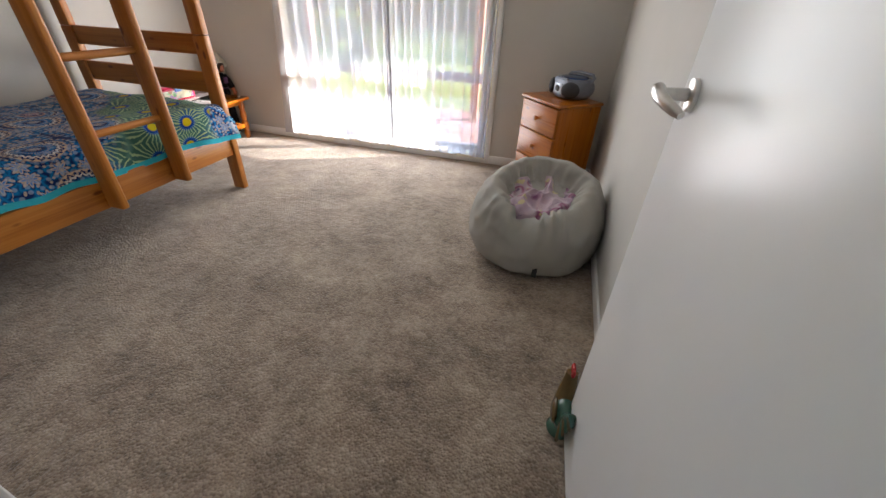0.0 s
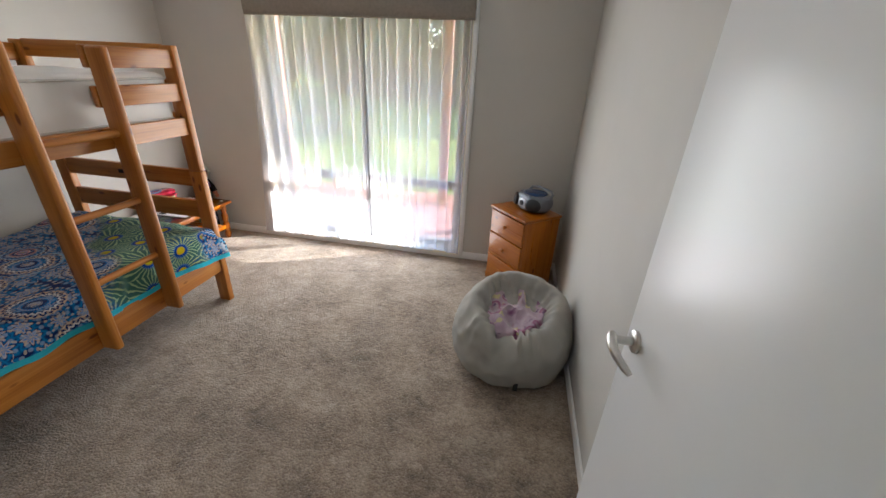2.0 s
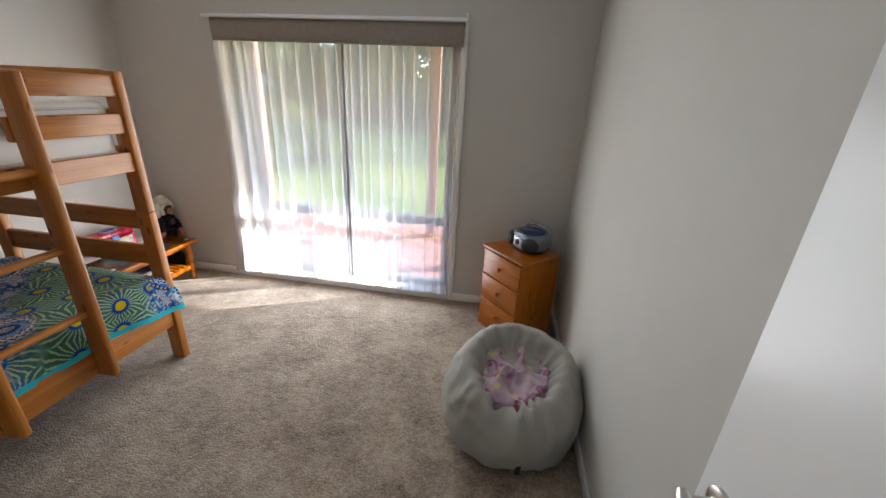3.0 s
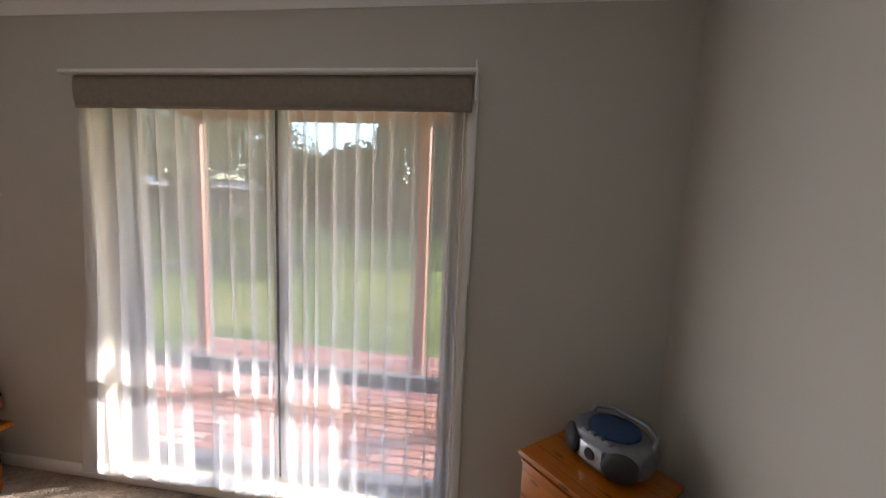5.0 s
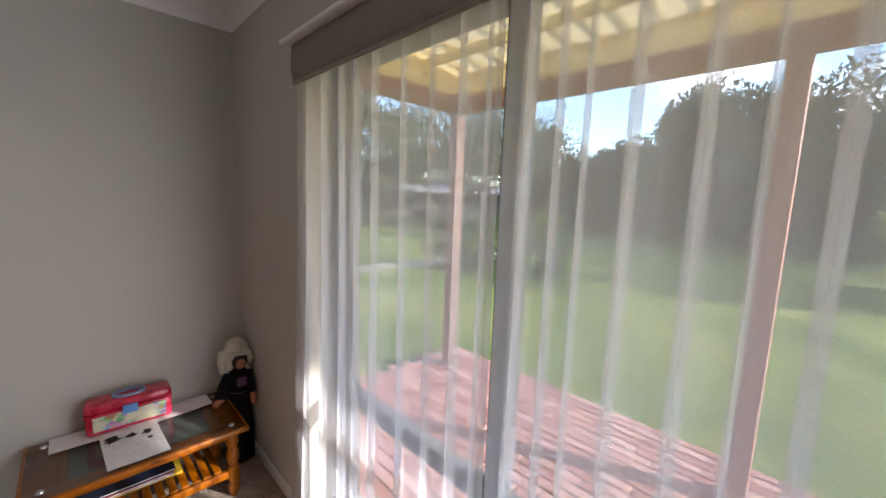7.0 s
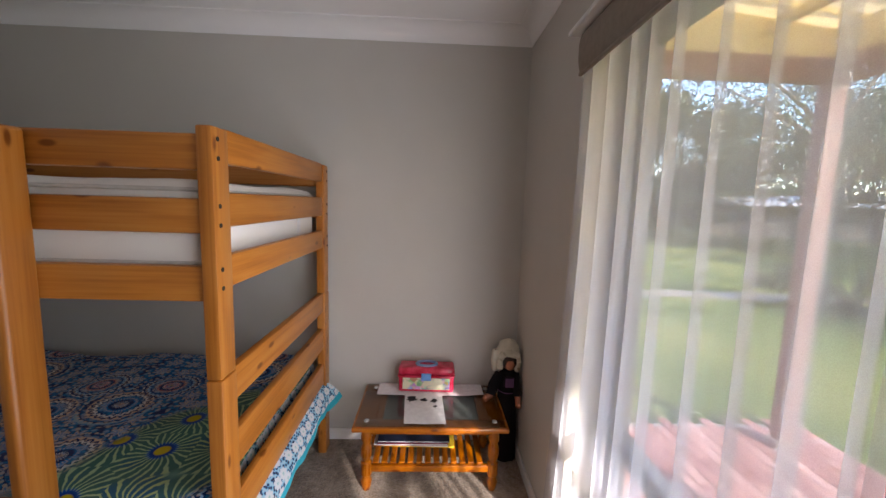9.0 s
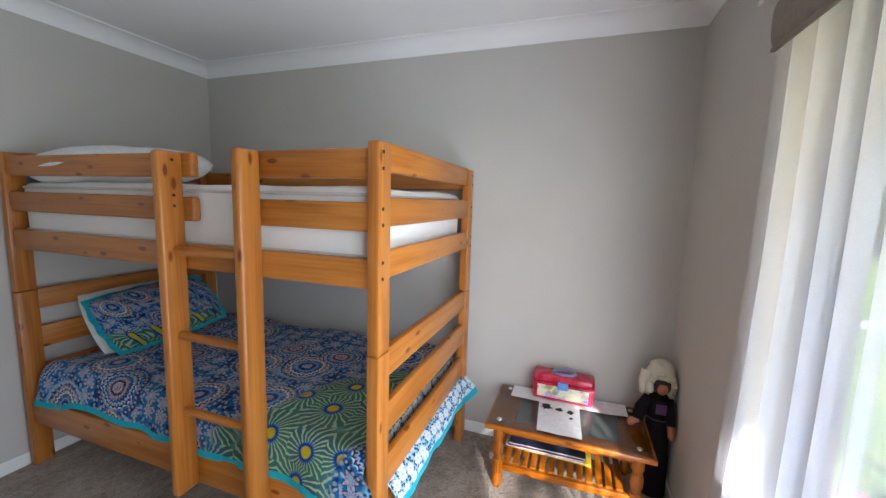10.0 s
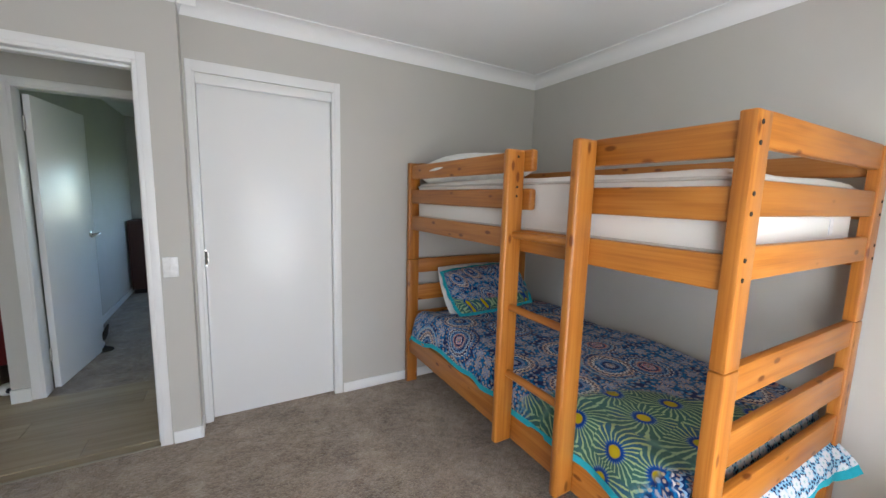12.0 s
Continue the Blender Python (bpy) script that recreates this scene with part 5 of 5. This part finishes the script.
# ---- rooster doorstop, one mesh ----
bm = bmesh.new()
rx, ry = -0.138, -2.31
add_tube(bm, [(rx, ry - 0.02, 0), (rx, ry - 0.02, 0.012), (rx, ry - 0.02, 0.03)], [0.04, 0.042, 0.025], 16, 0)
add_ball(bm, (rx, ry - 0.02, 0.085), (0.035, 0.06, 0.05), 18, 12, 0)
add_tube(bm, [(rx, ry + 0.015, 0.1), (rx, ry + 0.035, 0.14), (rx, ry + 0.035, 0.185), (rx, ry + 0.04, 0.21)], [0.036, 0.028, 0.022, 0.018], 14, 1)
for k in range(6):
    add_tube(bm, [(rx, ry - 0.06, 0.09 + 0.006 * k), (rx + 0.004 * (k - 3), ry - 0.1, 0.12 + 0.012 * k), (rx + 0.006 * (k - 3), ry - 0.115, 0.075 + 0.016 * k)], [0.014, 0.011, 0.004], 8, 0 if k % 2 else 2)
for k in range(4):
    add_ball(bm, (rx, ry + 0.02 + 0.011 * k, 0.228 - 0.004 * abs(k - 1)), (0.007, 0.01, 0.016), 10, 8, 3)
add_ball(bm, (rx, ry + 0.058, 0.185), (0.006, 0.007, 0.014), 8, 6, 3)
add_tube(bm, [(rx, ry + 0.055, 0.21), (rx, ry + 0.075, 0.205)], [0.008, 0.001], 8, 4)
for s in (-1, 1):
    add_ball(bm, (rx + s * 0.03, ry - 0.02, 0.09), (0.012, 0.045, 0.034), 12, 8, 2)
gz = lambda n, c: plain(n, c, 0.25)
tagged(new("rooster_figurine", finish("rooster_figurine", bm, [gz("glaze_green", (0.03, 0.09, 0.06)), gz("glaze_brown", (0.14, 0.08, 0.025)), gz("glaze_bronze", (0.09, 0.06, 0.02)), gz("glaze_red", (0.4, 0.02, 0.02)), gz("glaze_yellow", (0.4, 0.25, 0.05))], 60)),
       "glazed green and brown rooster ornament beside the open door", "figurine")

# ---- outside: veranda, garden, trees ----
GZ, PZ = -0.24, -0.15


def grass_mat():
    m, nt, b = shader("lawn")
    v = coords(nt)
    f = sums(nt, "MULTIPLY_ADD", noise_tex(nt, v, 0.5, 6, 0.6), 0.6, sums(nt, "MULTIPLY", noise_tex(nt, v, 35, 4), 0.4))
    nt.links.new(ramp(nt, f, (0.36, (0.06, 0.11, 0.025)), (0.48, (0.13, 0.18, 0.04)), (0.58, (0.23, 0.25, 0.07)), (0.66, (0.32, 0.29, 0.12))), b.inputs["Base Color"])
    b.inputs["Roughness"].default_value, b.inputs["Specular IOR Level"].default_value = 0.9, 0.1
    bump(nt, b, noise_tex(nt, v, 60, 4), 0.8, 0.03)
    return m


setting("ground", sheet(40, 40, lambda u, v: (-400 + 800 * u, -300 + 700 * v, GZ)), grass_mat(), "mown green lawn with dry patches", "lawn")
gravel = paint("pale_gravel", (0.27, 0.24, 0.17), 0.9, 0.15, 60, 0.6)
setting("path", sheet(40, 2, lambda u, v: (-10.2 + 1.9 * math.sin(u * 2.2) + 7 * max(0, u - 0.62) ** 1.5 * 3 + (v - 0.5) * (0.7 + 0.5 * noise.noise((u * 25, v * 3, 1))) + 0.15 * noise.noise((u * 18, 0, 4)), -6 + 27 * u + (v - 0.5) * 0.2, GZ + 0.012)), gravel, "pale gravel garden path", "path")
setting("veranda_slab", box((-4.0, 0.24, GZ - 0.1), (3.2, 2.32, PZ - 0.012)), paint("mortar", (0.4, 0.36, 0.32), 0.9, 0.1, 120, 0.4), "mortar bed under brick paving", "paving")

post_paint = paint("post_red_paint", (0.27, 0.125, 0.095), 0.55, 0.08, 120, 0.3)
roof_cream = paint("roof_cream", (0.8, 0.7, 0.42), 0.55, 0.05)


def glow_sheet():
    """Translucent cream roof sheeting that lets daylight through."""
    m, nt, b = shader("translucent_roof_sheet")
    v = coords(nt)
    tl, mx = nd(nt, "BsdfTranslucent"), nt.nodes.new("ShaderNodeMixShader")
    col = ramp(nt, noise_tex(nt, v, 2.0, 4), (0.3, (0.72, 0.58, 0.3)), (0.7, (0.82, 0.7, 0.4)))
    nt.links.new(col, b.inputs["Base Color"])
    nt.links.new(col, tl.inputs["Color"])
    b.inputs["Roughness"].default_value = 0.5
    mx.inputs[0].default_value = 0.45
    nt.links.new(b.outputs[0], mx.inputs[1])
    nt.links.new(tl.outputs[0], mx.inputs[2])
    nt.links.new(mx.outputs[0], nt.nodes["Material Output"].inputs["Surface"])
    return m


roof_glow = glow_sheet()
for x in (-3.71, -1.40, 0.91, 3.1):
    vp = thing("veranda_post", "red-brown painted square timber veranda post on the paving", "post", (x, 1.925, PZ), group="veranda posts")
    part("shaft", box((x - 0.05, 1.875, PZ), (x + 0.05, 1.975, 2.256), 0.006), post_paint, vp)
    part("foot", box((x - 0.056, 1.869, PZ - 0.012), (x + 0.056, 1.981, PZ + 0.06), 0.004), steel, vp, "steel stirrup foot")
ver = thing("veranda_roof", "cream ribbed sheet veranda roof on red-brown beams", "roof", (-0.4, 1.2, 2.4))
part("front_beam", box((-3.77, 1.875, 2.255), (3.2, 1.975, 2.395), 0.005), post_paint, ver, "red-brown painted beam")
part("end_beam", box((-3.76, 0.24, 2.265), (-3.66, 1.875, 2.4), 0.005), post_paint, ver, "red-brown painted beam")


def rib(u, v):
    x = -3.9 + 7.2 * u
    t = (x / 0.19) % 1.0
    return (x, 0.24 + 2.0 * v, 2.74 - 0.2 * v + 0.028 * (1 if 0.3 < t < 0.45 else 0))


part("roof_sheet", sheet(480, 1, rib), roof_glow, ver, "cream ribbed sheet", smooth=None)
part("gable_infill", box((-3.75, 0.24, 2.4), (-3.69, 2.24, 2.8)), roof_cream, ver, "cream infill board")
part("front_infill", box((-3.69, 1.905, 2.395), (3.2, 1.945, 2.6)), roof_cream, ver, "cream infill board")
for y in (0.8, 1.45):
    part("batten", box((-3.7, y, 2.6 - (y - 0.8) * 0.09), (3.2, y + 0.05, 2.66 - (y - 0.8) * 0.09), 0.003), roof_cream, ver)
# an unseen roof slab added over the room keeps the sky out
setting("roof_house", boxes(((-4.2, -8.0, 2.9), (3.6, 0.3, 3.0)),), paint("roof_sheet_grey", (0.3, 0.3, 0.3), 0.6), "unseen plain roof slab added to block the sky", "roof")
setting("wall_house_outer", boxes(((-4.0, 0.0, -0.3), (-3.665, 0.24, 2.9)), ((0.12, 0.1, -0.3), (3.6, 0.24, 2.9))), paint("outer_brick", (0.35, 0.22, 0.16), 0.85, 0.12, 60, 0.4), "outer brick wall of the house", "wall")


def leaf_mat(name, col, dry=0.25):
    m, nt, b = shader(name)
    geo = nt.nodes.new("ShaderNodeNewGeometry")
    c = ramp(nt, geo.outputs["Random Per Island"], (0.0, tuple(k * 0.5 for k in col)), (0.6, col), (1.0, (col[0] * 1.9, col[1] * 1.6, col[2] * 1.3)))
    nt.links.new(c, b.inputs["Base Color"])
    b.inputs["Roughness"].default_value = 0.6
    b.inputs["Transmission Weight"].default_value = 0.0
    b.inputs["Subsurface Weight"].default_value = 0.0
    return m


bark = paint("bark", (0.16, 0.12, 0.09), 0.9, 0.3, 30, 0.9)
leaf_dark, leaf_gum, leaf_yellow = leaf_mat("leaf_dark", (0.034, 0.05, 0.026)), leaf_mat("leaf_gum", (0.06, 0.08, 0.04)), leaf_mat("leaf_yellow", (0.3, 0.32, 0.05))


def tree(name, label, x, y, h, spread, lm, seed, clumps=26, leaves=150, size=0.22, low=0.25, trunk=0.22):
    r = random.Random(seed)
    th = thing(name, label, "tree" if h > 3 else "shrub", (x, y, GZ))
    bm = bmesh.new()
    top = (x + r.uniform(-0.4, 0.4), y + r.uniform(-0.4, 0.4), GZ + h * 0.75)
    base = Vector((x, y, GZ - 0.05))
    mid = base.lerp(Vector(top), 0.5) + Vector((r.uniform(-0.2, 0.2), r.uniform(-0.2, 0.2), 0))
    add_tube(bm, [base, base + (mid - base) * 0.15, mid, top], [trunk * 1.3, trunk, trunk * 0.7, trunk * 0.2], 9)
    centres = []
    for k in range(clumps):
        a, e = r.uniform(0, 2 * math.pi), r.random()
        z = GZ + h * (low + (0.97 - low) * e)
        rad = spread * math.sqrt(r.random()) * (0.55 + 0.65 * math.sin(math.pi * min(1, 0.15 + e * 0.8)))
        c = Vector((x + rad * math.cos(a), y + rad * math.sin(a), z))
        centres.append(c)
        if k % 3 == 0:
            s = base.lerp(Vector(top), max(0.15, min(0.95, (z - GZ) / h - 0.15)))
            add_tube(bm, [s, s.lerp(c, 0.5) + Vector((0, 0, 0.15 * h * 0.1)), c], [trunk * 0.4, trunk * 0.25, trunk * 0.07], 6)
    part("trunk", bm, bark, th)
    verts, faces = [], []
    for c in centres:
        cr = spread * r.uniform(0.2, 0.42)
        for j in range(leaves):
            d = Vector((r.gauss(0, 1), r.gauss(0, 1), r.gauss(0, 0.7)))
            p = c + d.normalized() * cr * r.random() ** 0.45
            if p.z < GZ + 0.03:
                continue
            q = Euler((r.uniform(0, 6.3), r.uniform(0, 6.3), r.uniform(0, 6.3))).to_matrix()
            s = size * r.uniform(0.5, 1.2)
            i = len(verts)
            verts += [p + q @ Vector((-s * 0.5, 0, 0)), p + q @ Vector((0, -s * 0.22, 0.04 * s)), p + q @ Vector((s * 0.5, 0, 0)), p + q @ Vector((0, s * 0.22, 0.04 * s))]
            faces.append((i, i + 1, i + 2, i + 3))
    me = bpy.data.meshes.new("crown")
    me.from_pydata(verts, [], faces)
    me.materials.append(lm)
    ob = new("crown", me)
    ob.parent = th
    ob.matrix_parent_inverse = place(th).inverted()
    return th


TL = "tall dark green garden tree with a broad crown"
tree("garden_tree", TL, -5.6, 22.5, 6.9, 3.8, leaf_dark, 11, 70, 420, 0.36, 0.08)
tree("garden_tree", TL, -10.0, 25.0, 4.6, 3.2, leaf_dark, 12, 50, 240, 0.5, 0.08)
tree("garden_tree", "tall gum tree with an open ragged crown", 0.2, 24.0, 7.2, 4.0, leaf_dark, 13, 60, 460, 0.34, 0.1)
tree("garden_tree", "tall gum tree with an open ragged crown", 6.0, 22.0, 7.4, 3.8, leaf_gum, 14, 54, 420, 0.46, 0.1)
tree("garden_tree", "dark bushy tree at the lawn's edge", -14.5, 25.0, 4.2, 3.0, leaf_dark, 15, 40, 200, 0.45, 0.05)
tree("garden_tree", "spreading gum tree near the path", -14.5, 13.5, 7.6, 4.2, leaf_gum, 16, 46, 420, 0.13, 0.34)
tree("garden_tree", "spreading gum tree near the path", -20.0, 19.0, 9.0, 4.6, leaf_gum, 17, 46, 420, 0.2, 0.25)
tree("garden_tree", "dark bushy tree at the lawn's edge", -24.0, 12.5, 8.5, 4.2, leaf_dark, 31, 50, 360, 0.3, 0.12)
tree("garden_tree", "dark bushy tree at the lawn's edge", -31.0, 15.0, 9.5, 4.8, leaf_dark, 32, 50, 340, 0.36, 0.1)
tree("garden_tree", "dark bushy tree at the lawn's edge", -25.0, 6.0, 7.5, 4.0, leaf_gum, 33, 46, 340, 0.28, 0.15)
tree("garden_tree", "tall gum tree behind the far shed", -22.0, 32.0, 8.0, 5.0, leaf_dark, 34, 50, 320, 0.4, 0.1)
tree("garden_tree", "tall gum tree behind the far shed", -30.0, 24.0, 9.5, 4.6, leaf_gum, 18, 30, 260, 0.34, 0.3)
tree("garden_shrub", "yellow-green rounded garden shrub", 1.0, 10.5, 3.6, 1.3, leaf_yellow, 19, 40, 240, 0.15, 0.08, 0.06)
tree("garden_shrub", "grey-green garden shrub on the lawn", 3.2, 14.0, 3.6, 1.8, leaf_gum, 20, 24, 150, 0.22, 0.08, 0.08)
tree("garden_shrub", "dark green low hedge shrub", -1.8, 21.0, 2.6, 2.4, leaf_dark, 21, 26, 150, 0.3, 0.05, 0.08)
tree("garden_shrub", "dark green low hedge shrub", -3.6, 18.5, 1.6, 1.6, leaf_dark, 22, 20, 120, 0.22, 0.05, 0.06)
tree("garden_shrub", "low green shrub beside the path", -7.6, 6.3, 0.8, 0.8, leaf_dark, 23, 16, 120, 0.1, 0.1, 0.03)
tree("garden_shrub", "low green shrub beside the path", -6.2, 7.4, 0.7, 0.7, leaf_gum, 24, 16, 120, 0.1, 0.1, 0.03)
setting("far_woods", sheet(160, 6, lambda u, v: (-160 + 320 * u, 70 + 8 * noise.noise((u * 20, 0, 0)), GZ + (4.5 + 2.5 * noise.noise((u * 34, 2, 0)) + 1.2 * noise.noise((u * 140, 5, 0))) * v)), paint("far_foliage", (0.05, 0.075, 0.035), 0.9, 0.4, 1.2, 1.0), "distant tree line", "woods")

setting("far_woods_west", sheet(160, 6, lambda u, v: (-78 + 8 * noise.noise((u * 20, 3, 0)), -70 + 160 * u, GZ + (6.5 + 3 * noise.noise((u * 34, 7, 0)) + 1.4 * noise.noise((u * 140, 9, 0))) * v)), bpy.data.materials["far_foliage"], "distant tree line", "woods")

shed = thing("shed", "long low white shed with pale metal roof across the garden", "shed", (-26, 25, GZ))
sm = Matrix.Translation((-26, 25.5, GZ)) @ Matrix.Rotation(radians(38), 4, "Z")
shed_w, shed_r = paint("shed_wall", (0.34, 0.31, 0.28), 0.7, 0.1, 20), paint("shed_roof", (0.75, 0.75, 0.75), 0.45, 0.05, 20)
part("wall", moved(box((-6, -2, 0), (6, 2, 2.1)), sm), shed_w, shed)
bm = bmesh.new()
add_box(bm, (-6.4, -2.6, 2.1), (6.4, 2.6, 2.2))
part("eave", moved(bm, sm), shed_r, shed)
part("roof", moved(sheet(1, 2, lambda u, v: (-6.4 + 12.8 * u, -2.6 + 5.2 * v, 2.2 + (0.7 if abs(v - 0.5) < 0.1 else 0.0))), sm), shed_r, shed, smooth=None)
for x in (-4, -1, 2.5):
    part("door", moved(box((x, -2.04, 0), (x + 1.6, -1.99, 1.9)), sm), plain("shed_door", (0.12, 0.12, 0.13), 0.6), shed)


def paver_mat():
    m, nt, b = shader("paver_clay")
    info = nt.nodes.new("ShaderNodeObjectInfo")
    geo = nt.nodes.new("ShaderNodeNewGeometry")
    v = coords(nt)
    rnd = sums(nt, "FRACT", sums(nt, "ADD", info.outputs["Random"], geo.outputs["Random Per Island"]))
    f = sums(nt, "MULTIPLY_ADD", rnd, 0.6, sums(nt, "MULTIPLY", noise_tex(nt, v, 30, 4), 0.4))
    nt.links.new(ramp(nt, f, (0.2, (0.3, 0.12, 0.1)), (0.5, (0.42, 0.2, 0.17)), (0.85, (0.5, 0.29, 0.25))), b.inputs["Base Color"])
    b.inputs["Roughness"].default_value = 0.8
    bump(nt, b, noise_tex(nt, v, 90, 4), 0.5, 0.003)
    return m


paving = thing("brick_paving", "red clay brick paving of the veranda", "paving", (-1.7, 1.28, PZ), kind="structure")
pav = paver_mat()
brick_bm = bmesh.new()
add_box(brick_bm, (-0.112, -0.036, -0.012), (0.112, 0.036, 0.0), 0.004, 1)
brick_me = finish("brick", brick_bm, pav)
rest = bmesh.new()
rbk = random.Random(2)
count = 0
for j in range(25):
    y = 0.3 + j * 0.083
    for i in range(31):
        x = -3.95 + i * 0.236 + (0.118 if j % 2 else 0)
        if x > 3.1:
            continue
        dz = rbk.uniform(-0.002, 0.002)
        if -2.9 < x < -0.35 and count < 300:
            ob = new("brick", brick_me)
            ob.parent = paving
            ob.matrix_parent_inverse = place(paving).inverted()
            ob.matrix_basis = pose(x, y, PZ + dz, 0, 0, rbk.uniform(-0.5, 0.5))
            count += 1
        else:
            add_box(rest, (x - 0.112, y - 0.036, PZ - 0.012), (x + 0.112, y + 0.036, PZ + dz))
tagged(part("paving_rest", rest, pav, paving, smooth=None), kind="stuff")

# oak boards of the hall as single planks
for k in range(5):
    for i in range(3):
        y0 = EY + 0.117 + k * 0.174
        x0 = max(XR + 0.101, -1.9 + i * 1.4 + (k * 0.53 % 1.4) - 0.7)
        bm = box((x0, y0, -0.008), (-1.9 + i * 1.4 + (k * 0.53 % 1.4) - 0.7 + 1.397, min(y0 + 0.1725, YD - 0.012), 0.0), 0.0012, 1)
        part("plank", bm, oak, hall_floor)
